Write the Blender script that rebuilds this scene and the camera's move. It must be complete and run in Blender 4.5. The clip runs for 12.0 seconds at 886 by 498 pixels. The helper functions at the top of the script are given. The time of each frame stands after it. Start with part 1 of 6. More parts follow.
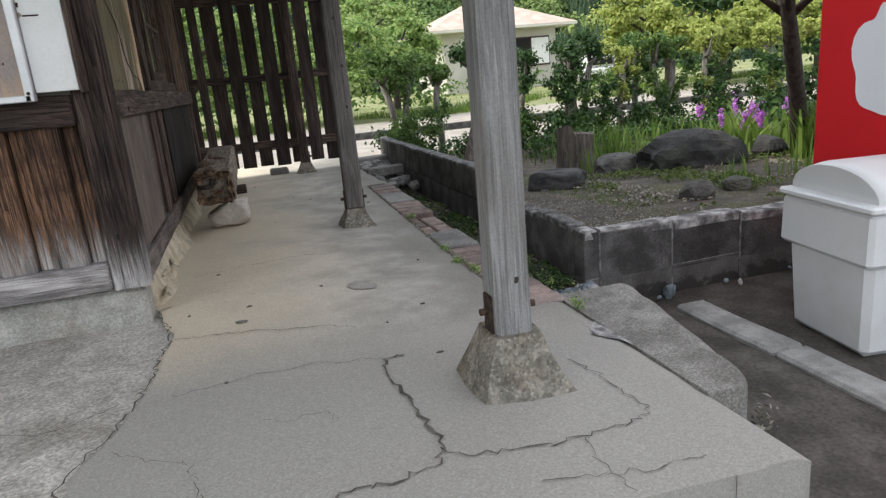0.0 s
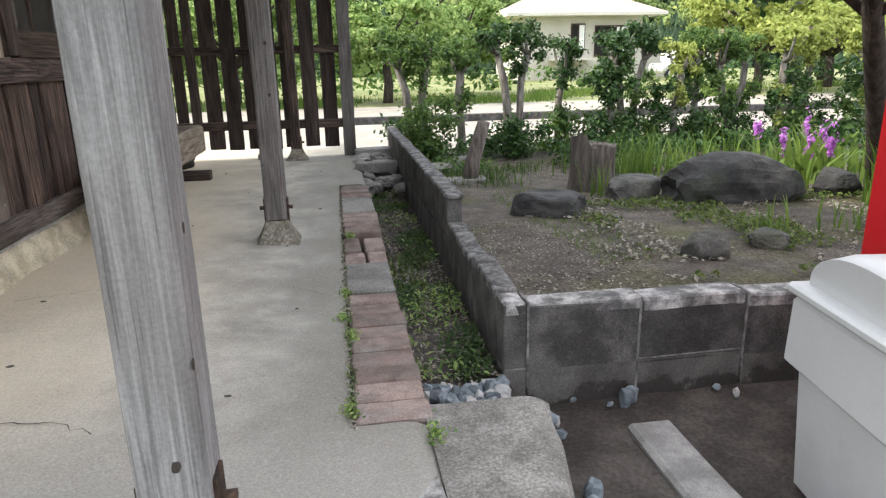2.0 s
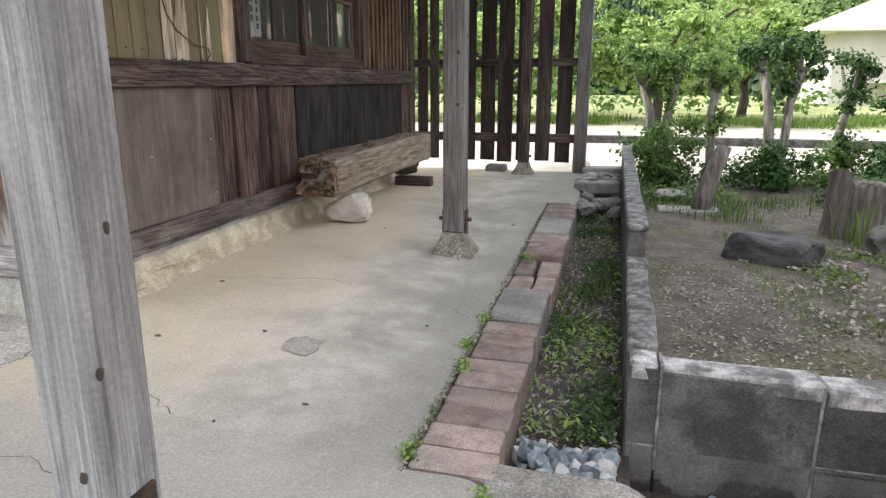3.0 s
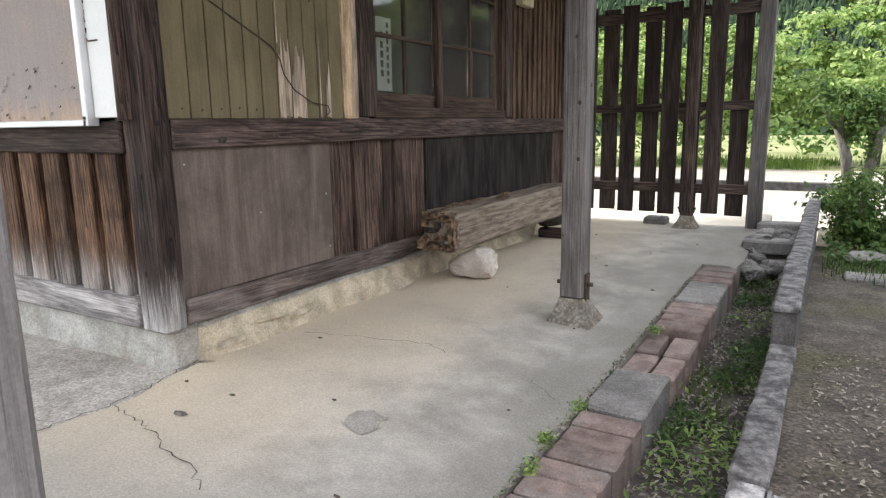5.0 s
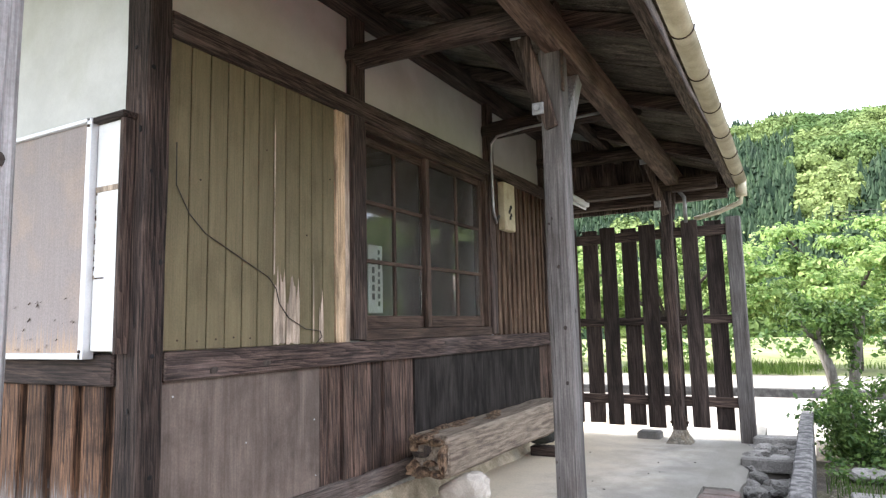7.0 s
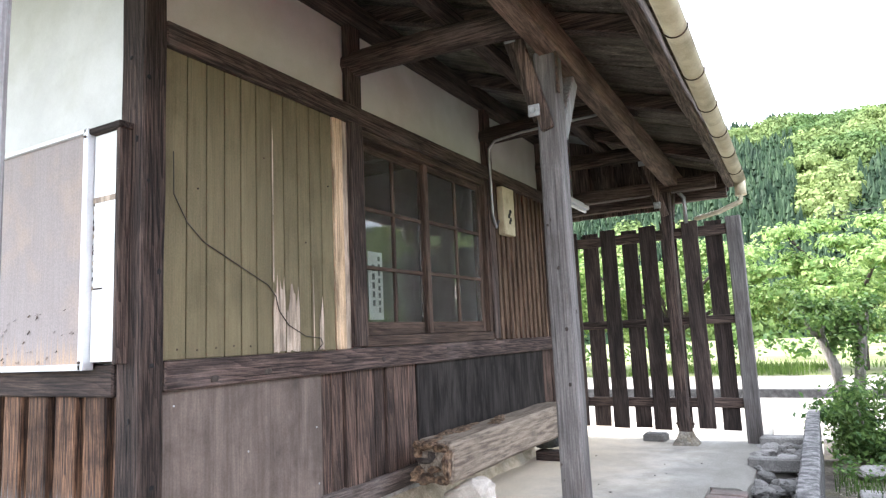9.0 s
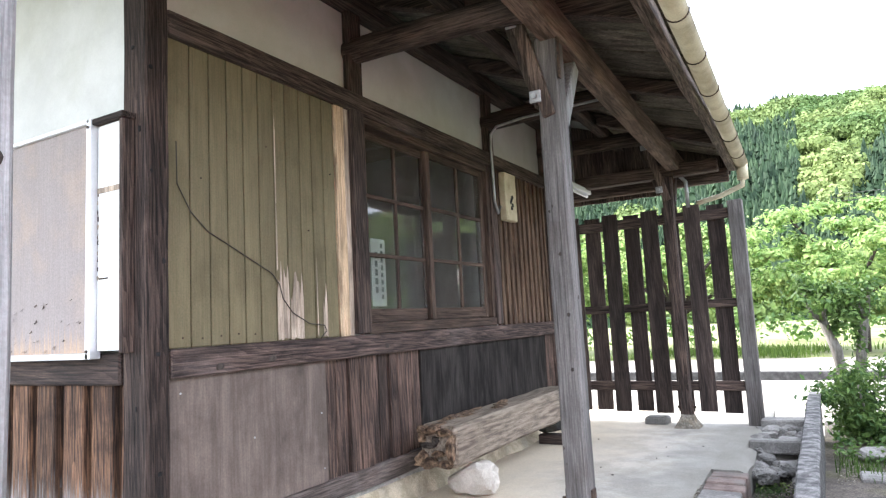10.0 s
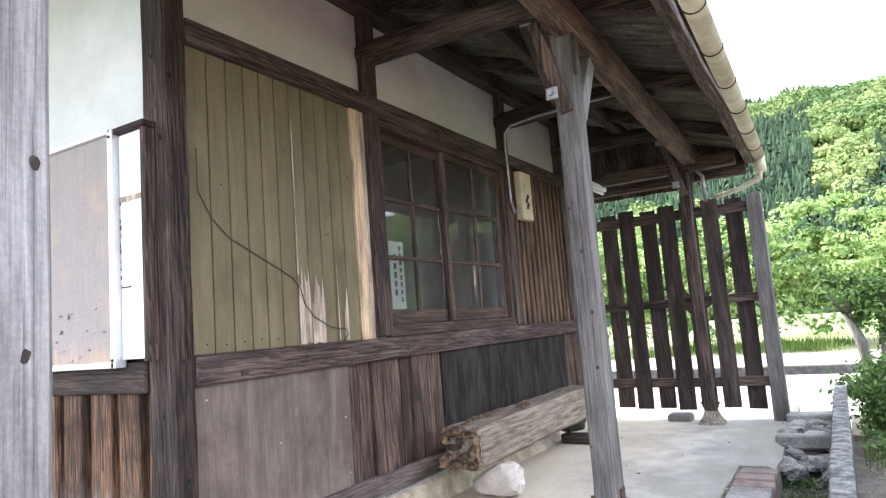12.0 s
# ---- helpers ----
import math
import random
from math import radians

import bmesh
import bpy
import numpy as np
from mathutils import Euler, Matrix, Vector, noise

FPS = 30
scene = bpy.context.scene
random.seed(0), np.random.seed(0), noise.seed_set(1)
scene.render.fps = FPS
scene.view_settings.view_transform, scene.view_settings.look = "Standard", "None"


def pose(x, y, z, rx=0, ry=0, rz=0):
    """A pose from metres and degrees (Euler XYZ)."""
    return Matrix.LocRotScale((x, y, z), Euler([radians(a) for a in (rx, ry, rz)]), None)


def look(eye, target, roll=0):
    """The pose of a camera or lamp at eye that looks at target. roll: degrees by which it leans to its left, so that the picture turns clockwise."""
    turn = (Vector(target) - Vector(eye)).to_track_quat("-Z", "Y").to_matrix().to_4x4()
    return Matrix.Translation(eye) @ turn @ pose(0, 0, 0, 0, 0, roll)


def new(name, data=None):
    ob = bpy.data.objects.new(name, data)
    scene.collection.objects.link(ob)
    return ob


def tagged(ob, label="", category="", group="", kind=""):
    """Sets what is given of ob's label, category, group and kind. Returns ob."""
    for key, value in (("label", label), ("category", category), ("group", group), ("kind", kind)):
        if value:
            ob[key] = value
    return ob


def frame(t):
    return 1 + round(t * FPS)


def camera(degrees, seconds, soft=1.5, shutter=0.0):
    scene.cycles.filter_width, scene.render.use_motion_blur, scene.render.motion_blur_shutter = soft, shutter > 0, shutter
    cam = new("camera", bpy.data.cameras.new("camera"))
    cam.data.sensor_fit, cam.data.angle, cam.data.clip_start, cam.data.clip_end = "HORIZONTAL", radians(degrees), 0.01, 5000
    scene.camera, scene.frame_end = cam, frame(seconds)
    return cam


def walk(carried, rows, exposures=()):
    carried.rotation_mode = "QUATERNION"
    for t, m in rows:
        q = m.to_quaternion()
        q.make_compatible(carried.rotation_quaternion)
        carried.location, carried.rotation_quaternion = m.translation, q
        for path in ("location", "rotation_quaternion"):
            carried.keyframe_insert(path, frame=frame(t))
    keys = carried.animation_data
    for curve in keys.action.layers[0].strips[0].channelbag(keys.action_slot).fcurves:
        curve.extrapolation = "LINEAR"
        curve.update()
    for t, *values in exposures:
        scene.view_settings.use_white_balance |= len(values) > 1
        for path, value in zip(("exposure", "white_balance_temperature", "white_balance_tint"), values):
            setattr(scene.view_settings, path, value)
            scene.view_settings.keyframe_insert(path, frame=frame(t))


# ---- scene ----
cam = camera(68.2, 12.0, soft=1.3)
PATH = [
    (0, (0.955, 0.748, 0.836), (1.47, 2.612, 0.324), -5.2),
    (0.5, (1.122, 0.99, 0.822), (1.445, 2.895, 0.305), -4.1),
    (1, (1.283, 1.162, 0.835), (1.631, 3.071, 0.353), -1.2),
    (1.4, (1.522, 1.261, 0.842), (1.789, 3.179, 0.341), -0.9),
    (1.5, (1.591, 1.302, 0.855), (1.838, 3.22, 0.346), -0.9),
    (2, (1.863, 1.457, 0.843), (2.161, 3.356, 0.291), -1.2),
    (2.5, (2.059, 1.632, 0.89), (2.164, 3.549, 0.329), -0.8),
    (3, (2.284, 1.696, 0.814), (1.799, 3.571, 0.315), 0.1),
    (3.2, (2.362, 1.715, 0.835), (1.79, 3.566, 0.34), -0.3),
    (4.8, (2.514, 2.035, 0.834), (1.523, 3.727, 0.438), -2.3),
    (5, (2.505, 2.04, 0.859), (1.5, 3.728, 0.485), -0.9),
    (5.5, (2.523, 2.026, 0.873), (1.56, 3.755, 0.589), -1.9),
    (6, (2.507, 2.028, 0.91), (1.58, 3.796, 0.786), -1.3),
    (6.5, (2.501, 2.02, 0.933), (1.54, 3.772, 1.016), -1.1),
    (7, (2.51, 2.006, 0.956), (1.539, 3.738, 1.194), -1.3),
    (7.2, (2.526, 2.009, 0.954), (1.54, 3.725, 1.242), -1.9),
    (9, (2.517, 2.018, 0.934), (1.543, 3.745, 1.199), -2.6),
    (9.5, (2.525, 2.012, 0.935), (1.541, 3.739, 1.156), -2.7),
    (10, (2.524, 2.005, 0.941), (1.54, 3.732, 1.161), -3.0),
    (10.5, (2.529, 2.012, 0.938), (1.555, 3.746, 1.151), -3.5),
    (11, (2.523, 2.017, 0.933), (1.573, 3.766, 1.134), -4.2),
    (11.5, (2.526, 2.017, 0.938), (1.579, 3.768, 1.13), -4.8),
    (12, (2.483, 1.999, 0.936), (1.469, 3.707, 1.166), -4.4),
]
walk(cam, [(t, look(eye, target, roll)) for t, eye, target, roll in PATH],
     [(0, 0.48, 6450, 10), (1.0, 0.70, 6500, 10), (1.5, 0.88, 6500, 10), (2.5, 1.14, 6600, 10), (3.0, 1.26, 6600, 10), (5.0, 1.22, 6600, 11), (5.5, 1.24, 6600, 11), (6.5, 1.56, 6450, 13), (7.0, 1.78, 6250, 13), (9.0, 2.09, 6050, 13), (9.5, 2.10, 6050, 13), (12.0, 2.10, 6000, 13)])

# ---- light ----
SUN_EL, SUN_AZ = 43.0, 272.0          # height; compass-like turn from +y towards +x
world = bpy.data.worlds.new("sky")
scene.world = world
world.use_nodes = True
wn = world.node_tree
sky = wn.nodes.new("ShaderNodeTexSky")
sky.sky_type, sky.sun_disc = "NISHITA", False
sky.sun_elevation, sky.sun_rotation = radians(SUN_EL), radians(SUN_AZ)
sky.air_density, sky.dust_density = 1.0, 4.0
haze = wn.nodes.new("ShaderNodeMix")
haze.data_type = "RGBA"
haze.inputs["Factor"].default_value = 0.72
haze.inputs["B"].default_value = (9.3, 9.7, 10.35, 1)
wn.links.new(sky.outputs[0], haze.inputs["A"])
wn.links.new(haze.outputs["Result"], wn.nodes["Background"].inputs["Color"])
wn.nodes["Background"].inputs["Strength"].default_value = 0.15
sun = new("sun", bpy.data.lights.new("sun", "SUN"))
sun.data.energy, sun.data.angle, sun.data.color = 3.0, radians(1.5), (1.0, 0.95, 0.86)
a, e = radians(SUN_AZ), radians(SUN_EL)
sun.matrix_world = look((0, 0, 20), (-math.sin(a) * math.cos(e), -math.cos(a) * math.cos(e), 20 - math.sin(e)))


# ---- materials ----
def surf(name, c1, c2, scale=(1, 1, 1), nscale=8, c3=None, stain=1.5, amount=0.5, rough=0.85, bump=0.3, fine=140,
         speck=0.12, vary=0.15, metal=0.0, axis_tint=None, distort=0.0, zone=None, spec=0.3, ramp=(0.36, 0.66), bands=0.0, streak=0.0, checks=0.0, grit=None, extra=None):
    """Grain from c1 to c2, stretched by scale, stains of c3, fine specks and a bump; up to three tones that change
    along an axis, each given as (axis, from, to, colour, noise)."""
    m = bpy.data.materials.new(name)
    m.use_nodes = True
    nt = m.node_tree
    n, l = nt.nodes, nt.links
    b = n["Principled BSDF"]
    tc = n.new("ShaderNodeTexCoord")
    mp = n.new("ShaderNodeMapping")
    mp.inputs["Scale"].default_value = scale
    l.new(tc.outputs["Object"], mp.inputs[0])

    def noise_tex(vec, sc, det=6, dis=0.0):
        t = n.new("ShaderNodeTexNoise")
        t.inputs["Scale"].default_value, t.inputs["Detail"].default_value, t.inputs["Distortion"].default_value = sc, det, dis
        t.inputs["Roughness"].default_value = 0.62
        l.new(vec, t.inputs["Vector"])
        return t.outputs["Fac"]

    def span(v, a0, a1, b0=0.0, b1=1.0):
        r = n.new("ShaderNodeMapRange")
        r.interpolation_type = "SMOOTHSTEP"
        for k, x in zip(("From Min", "From Max", "To Min", "To Max"), (a0, a1, b0, b1)):
            r.inputs[k].default_value = x
        l.new(v, r.inputs["Value"])
        return r.outputs["Result"]

    def mix(f, x, y, mode="MIX"):
        k = n.new("ShaderNodeMix")
        k.data_type, k.blend_type = "RGBA", mode
        for sock, v in (("Factor", f), ("A", x), ("B", y)):
            if isinstance(v, (float, int)):
                k.inputs[sock].default_value = v
            elif isinstance(v, tuple):
                k.inputs[sock].default_value = (*v, 1)
            else:
                l.new(v, k.inputs[sock])
        return k.outputs["Result"]

    def calc(op, x, y):
        k = n.new("ShaderNodeMath")
        k.operation = op
        for q, v in enumerate((x, y)):
            if isinstance(v, (float, int)):
                k.inputs[q].default_value = v
            else:
                l.new(v, k.inputs[q])
        return k.outputs[0]

    oi = n.new("ShaderNodeObjectInfo")
    off = n.new("ShaderNodeVectorMath")
    off.operation = "SCALE"
    cm = n.new("ShaderNodeCombineXYZ")
    for k in range(3):
        l.new(oi.outputs["Random"], cm.inputs[k])
    l.new(cm.outputs[0], off.inputs[0])
    off.inputs["Scale"].default_value = 37.0
    add = n.new("ShaderNodeVectorMath")
    l.new(mp.outputs[0], add.inputs[0])
    l.new(off.outputs[0], add.inputs[1])
    g = noise_tex(add.outputs[0], nscale, 8, distort)
    f = noise_tex(tc.outputs["Object"], fine, 3)
    if bands:
        w_map = n.new("ShaderNodeMapping")
        w_map.inputs["Scale"].default_value = tuple(1.0 if q > 1 else 0.12 for q in scale)
        l.new(tc.outputs["Object"], w_map.inputs[0])
        w_add = n.new("ShaderNodeVectorMath")
        l.new(w_map.outputs[0], w_add.inputs[0])
        l.new(off.outputs[0], w_add.inputs[1])
        wv = n.new("ShaderNodeTexWave")
        wv.bands_direction, wv.wave_profile = "DIAGONAL", "SAW"
        for key, val in (("Scale", 26.0), ("Distortion", 16.0), ("Detail", 4.0), ("Detail Scale", 0.4), ("Detail Roughness", 0.5)):
            wv.inputs[key].default_value = val
        l.new(w_add.outputs[0], wv.inputs["Vector"])
        g = calc("ADD", calc("MULTIPLY", g, 1 - bands), calc("MULTIPLY", wv.outputs["Fac"], bands))
    b_map = n.new("ShaderNodeMapping")
    b_map.inputs["Scale"].default_value = tuple(9.0 if q > 1 else 1.7 for q in scale)
    l.new(tc.outputs["Object"], b_map.inputs[0])
    b_add = n.new("ShaderNodeVectorMath")
    l.new(b_map.outputs[0], b_add.inputs[0])
    l.new(off.outputs[0], b_add.inputs[1])
    broad = noise_tex(b_add.outputs[0], 1.6, 5, 0.6)
    s = noise_tex(tc.outputs["Object"], stain, 5, 0.4)
    col = mix(span(g, *ramp), c1, c2)
    if c3:
        col = mix(calc("MULTIPLY", span(s, 0.45, 0.7), amount), col, c3)
    for w in (axis_tint, zone, extra):
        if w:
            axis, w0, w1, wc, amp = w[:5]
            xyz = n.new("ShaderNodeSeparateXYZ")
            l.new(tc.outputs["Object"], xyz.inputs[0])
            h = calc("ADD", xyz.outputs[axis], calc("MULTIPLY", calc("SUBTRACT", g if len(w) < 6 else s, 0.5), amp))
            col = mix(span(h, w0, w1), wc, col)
    col = mix(1.0, col, span(f, 0.25, 0.75, 1 - speck, 1 + speck), "MULTIPLY")
    if checks:
        c_map = n.new("ShaderNodeMapping")
        c_map.inputs["Scale"].default_value = tuple(0.95 * q if q > 1 else 0.6 * q for q in scale)
        l.new(tc.outputs["Object"], c_map.inputs[0])
        ck = noise_tex(c_map.outputs[0], nscale, 2, 0.3)
        line = span(ck, 0.60, 0.66)
        col = mix(calc("MULTIPLY", line, checks), col, (c1[0] * 0.25, c1[1] * 0.25, c1[2] * 0.25))
        g = calc("SUBTRACT", g, calc("MULTIPLY", line, 0.8))
        pale = span(ck, 0.36, 0.30)
        col = mix(calc("MULTIPLY", pale, checks * 0.3), col, tuple(min(1, q * 1.7) for q in c2))
    if grit:
        vo = n.new("ShaderNodeTexVoronoi")
        vo.inputs["Scale"].default_value = grit[0]
        l.new(tc.outputs["Object"], vo.inputs["Vector"])
        sx = n.new("ShaderNodeSeparateXYZ")
        l.new(vo.outputs["Color"], sx.inputs[0])
        col = mix(1.0, col, span(sx.outputs[0], 0.0, 1.0, 1 - grit[1], 1 + grit[1]), "MULTIPLY")
        col = mix(calc("MULTIPLY", span(sx.outputs[1], 0.90, 0.97), grit[2]), col, tuple(min(0.8, q * 1.9) for q in c2))
        g = calc("ADD", g, calc("MULTIPLY", sx.outputs[2], 0.25))
    if streak:
        col = mix(1.0, col, span(broad, 0.3, 0.7, 1 - streak, 1 + streak), "MULTIPLY")
    k = n.new("ShaderNodeMapRange")
    l.new(oi.outputs["Random"], k.inputs["Value"])
    k.inputs["To Min"].default_value, k.inputs["To Max"].default_value = 1 - vary, 1 + vary
    col = mix(1.0, col, k.outputs["Result"], "MULTIPLY")
    l.new(col, b.inputs["Base Color"])
    l.new(span(s, 0.3, 0.7, rough - 0.08, min(1, rough + 0.08)), b.inputs["Roughness"])
    b.inputs["Metallic"].default_value = metal
    b.inputs["Specular IOR Level"].default_value = spec
    if bump:
        bp = n.new("ShaderNodeBump")
        bp.inputs["Strength"].default_value, bp.inputs["Distance"].default_value = bump, 0.01
        l.new(calc("ADD", g, calc("MULTIPLY", f, 0.4)), bp.inputs["Height"])
        l.new(bp.outputs[0], b.inputs["Normal"])
    return m


def wood(name, c1, c2, axis, **kw):
    sc = [20.0, 20.0, 20.0]
    sc[axis] = 0.42
    kw.setdefault("nscale", 7.5)
    kw.setdefault("bump", 0.45)
    kw.setdefault("distort", 0.5)
    kw.setdefault("bands", 0.10)
    kw.setdefault("streak", 0.5)
    kw.setdefault("checks", 0.6)
    kw.setdefault("ramp", (0.37, 0.64))
    return surf(name, c1, c2, scale=tuple(sc), **kw)


def leafy(name, c1, c2, trans=0.45, rough=0.5, patch=0.0):
    m = bpy.data.materials.new(name)
    m.use_nodes = True
    n, l = m.node_tree.nodes, m.node_tree.links
    b = n["Principled BSDF"]
    ge = n.new("ShaderNodeNewGeometry")
    k = n.new("ShaderNodeMix")
    k.data_type = "RGBA"
    k.inputs["A"].default_value, k.inputs["B"].default_value = (*c1, 1), (*c2, 1)
    if patch:
        pn_ = n.new("ShaderNodeTexNoise")
        pn_.inputs["Scale"].default_value, pn_.inputs["Detail"].default_value = patch, 2.0
        tc_ = n.new("ShaderNodeTexCoord")
        l.new(tc_.outputs["Object"], pn_.inputs["Vector"])
        mr_ = n.new("ShaderNodeMapRange")
        mr_.inputs["From Min"].default_value, mr_.inputs["From Max"].default_value = 0.33, 0.67
        l.new(pn_.outputs["Fac"], mr_.inputs["Value"])
        am_ = n.new("ShaderNodeMix")
        am_.inputs["Factor"].default_value = 0.22
        l.new(mr_.outputs["Result"], am_.inputs["A"])
        l.new(ge.outputs["Random Per Island"], am_.inputs["B"])
        l.new(am_.outputs["Result"], k.inputs["Factor"])
    else:
        l.new(ge.outputs["Random Per Island"], k.inputs["Factor"])
    l.new(k.outputs["Result"], b.inputs["Base Color"])
    b.inputs["Roughness"].default_value = rough
    b.inputs["Specular IOR Level"].default_value = 0.3
    t = n.new("ShaderNodeBsdfTranslucent")
    l.new(k.outputs["Result"], t.inputs["Color"])
    x = n.new("ShaderNodeMixShader")
    x.inputs[0].default_value = trans
    l.new(b.outputs[0], x.inputs[1])
    l.new(t.outputs[0], x.inputs[2])
    l.new(x.outputs[0], n["Material Output"].inputs["Surface"])
    return m


DARK, DARK2 = (0.014, 0.009, 0.0075), (0.100, 0.070, 0.056)
GREY, GREY2 = (0.118, 0.116, 0.113), (0.305, 0.302, 0.297)
wd_x = wood("dark_wood_x", DARK, DARK2, 0, c3=(0.10, 0.08, 0.07), vary=0.2)
wd_y = wood("dark_wood_y", DARK, DARK2, 1, c3=(0.12, 0.10, 0.09), vary=0.2)
wd_z = wood("dark_wood_z", DARK, DARK2, 2, c3=(0.11, 0.09, 0.08), vary=0.25)
corner_wood = wood("corner_wood", (0.008, 0.0055, 0.005), (0.078, 0.053, 0.043), 2, c3=(0.03, 0.022, 0.018), axis_tint=(2, 0.12, 0.36, (0.36, 0.345, 0.335), 0.5), bump=0.8)
belt_wood = wood("belt_wood", (0.015, 0.009, 0.008), (0.125, 0.086, 0.070), 1, c3=(0.16, 0.13, 0.12), amount=0.4)
belt_wood_x = wood("belt_wood_x", (0.015, 0.010, 0.009), (0.075, 0.050, 0.040), 0, c3=(0.16, 0.13, 0.12), amount=0.4)
sill_wood = wood("sill_wood", (0.05, 0.038, 0.032), (0.14, 0.11, 0.095), 1, c3=(0.22, 0.20, 0.19), amount=0.5)
pale_sill = wood("pale_sill", (0.24, 0.22, 0.21), (0.48, 0.46, 0.45), 0, c3=(0.15, 0.13, 0.12))
grey_post = wood("grey_post", GREY, GREY2, 2, c3=(0.17, 0.158, 0.147), stain=1.4, amount=0.6, vary=0.05, bump=0.5, checks=0.35, streak=0.25, ramp=(0.24, 0.76), bands=0.05)
dim_post = wood("dim_post", (0.078, 0.071, 0.067), (0.190, 0.176, 0.166), 2, c3=(0.075, 0.058, 0.048), stain=1.6, vary=0.05, bump=0.5, checks=0.5, streak=0.3, ramp=(0.28, 0.74), bands=0.06)
rust_board = wood("rust_board", (0.020, 0.012, 0.0095), (0.19, 0.103, 0.058), 2, c3=(0.022, 0.014, 0.012), stain=5, amount=0.7, vary=0.35,
                  axis_tint=(2, 0.22, 0.42, (0.32, 0.30, 0.285), 0.6))
brown_board = wood("brown_board", (0.016, 0.010, 0.008), (0.138, 0.088, 0.066), 2, checks=0.45, streak=0.6, vary=0.35, rough=0.75, spec=0.3, c3=(0.05, 0.035, 0.03))
batten_wood = wood("batten_wood", (0.055, 0.034, 0.023), (0.175, 0.115, 0.075), 2, vary=0.2)
fence_wood = wood("fence_wood", (0.028, 0.020, 0.017), (0.068, 0.050, 0.042), 2, vary=0.25)
plywood = wood("plywood", (0.105, 0.079, 0.064), (0.165, 0.132, 0.112), 2, c3=(0.070, 0.054, 0.046), stain=3, amount=0.7, bump=0.1, vary=0.02, nscale=5, rough=0.75, spec=0.3, bands=0.0, streak=0.25, ramp=(0.1, 0.9), checks=0.06)
notice_ply = wood("notice_ply", (0.245, 0.21, 0.20), (0.30, 0.265, 0.253), 2, ramp=(0.1, 0.9), bands=0.0, streak=0.03, c3=(0.50, 0.36, 0.25), stain=4, amount=0.25, bump=0.1, axis_tint=(2, 0.86, 0.97, (0.42, 0.30, 0.21), 0.45), checks=0.03)
black_sheet = wood("black_sheet", (0.019, 0.0165, 0.0148), (0.038, 0.033, 0.030), 2, c3=(0.052, 0.046, 0.041), bump=0.1, vary=0.03, rough=0.85, spec=0.08, bands=0.0, checks=0.15)
green_paint = wood("green_paint", (0.130, 0.107, 0.056), (0.172, 0.144, 0.081), 2, c3=(0.085, 0.072, 0.040), stain=2.5, amount=0.55, bump=0.08, vary=0.08, rough=0.7, bands=0.0, streak=0.12, ramp=(0.2, 0.8), checks=0.15)
worn_paint = wood("worn_paint", (0.32, 0.25, 0.19), (0.45, 0.37, 0.29), 2, bump=0.15, vary=0.05)
raw_strip = wood("raw_strip", (0.36, 0.25, 0.15), (0.52, 0.39, 0.26), 2, bump=0.15, vary=0.08)
frame_wood = wood("frame_wood", (0.050, 0.032, 0.023), (0.115, 0.078, 0.058), 2, vary=0.15)
frame_wood_y = wood("frame_wood_y", (0.050, 0.032, 0.023), (0.115, 0.078, 0.058), 1, vary=0.15)
log_wood = surf("log_wood", (0.105, 0.080, 0.060), (0.275, 0.225, 0.172), scale=(9, 0.8, 9), nscale=6, c3=(0.30, 0.25, 0.19), stain=3, amount=0.45, bump=0.8, vary=0.05, speck=0.15, fine=120)
rot_wood = surf("rot_wood", (0.05, 0.03, 0.018), (0.26, 0.175, 0.11), nscale=28, bump=1.0, c3=(0.03, 0.02, 0.015), stain=14, amount=0.9)
sheath = wood("sheathing", (0.075, 0.062, 0.048), (0.185, 0.16, 0.125), 0, vary=0.25, c3=(0.09, 0.09, 0.05))
purlin_wood = wood("purlin_wood", (0.05, 0.037, 0.030), (0.18, 0.14, 0.115), 1, vary=0.05)
brace_wood = wood("brace_wood", (0.035, 0.024, 0.019), (0.15, 0.11, 0.088), 2, vary=0.1)
plate_wood = wood("plate_wood", (0.085, 0.058, 0.044), (0.185, 0.13, 0.10), 1, vary=0.05)
plaster = surf("plaster", (0.56, 0.56, 0.53), (0.65, 0.65, 0.62), nscale=3, c3=(0.50, 0.50, 0.42), stain=1.1, amount=0.6, bump=0.08, vary=0.0, speck=0.03)
# concrete: darker towards large x, flat grey at small y, sandy towards the wall
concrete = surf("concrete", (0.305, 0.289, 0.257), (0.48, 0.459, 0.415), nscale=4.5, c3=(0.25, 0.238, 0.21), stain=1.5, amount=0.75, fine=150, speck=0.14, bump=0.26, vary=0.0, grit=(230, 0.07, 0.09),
                axis_tint=(0, 2.05, 1.25, (0.215, 0.204, 0.178), 0.8, 1), extra=(1, 2.6, 3.35, (0.325, 0.31, 0.28), 0.9, 1),
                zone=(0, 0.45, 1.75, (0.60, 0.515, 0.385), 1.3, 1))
apron_c = surf("apron_concrete", (0.17, 0.162, 0.145), (0.29, 0.28, 0.255), nscale=7, c3=(0.14, 0.132, 0.12), stain=3, amount=0.7, fine=150, speck=0.3, bump=0.5, vary=0.0, grit=(170, 0.2, 0.15))
patch_c = surf("patch_concrete", (0.25, 0.235, 0.205), (0.35, 0.332, 0.295), nscale=9, fine=150, speck=0.3, bump=0.5, vary=0.0)
old_concrete = surf("old_concrete", (0.36, 0.335, 0.295), (0.56, 0.53, 0.475), nscale=9, ramp=(0.25, 0.75), c3=(0.24, 0.215, 0.185), stain=2.2, amount=0.75, fine=90, speck=0.3, bump=0.8, vary=0.0, grit=(150, 0.18, 0.1))
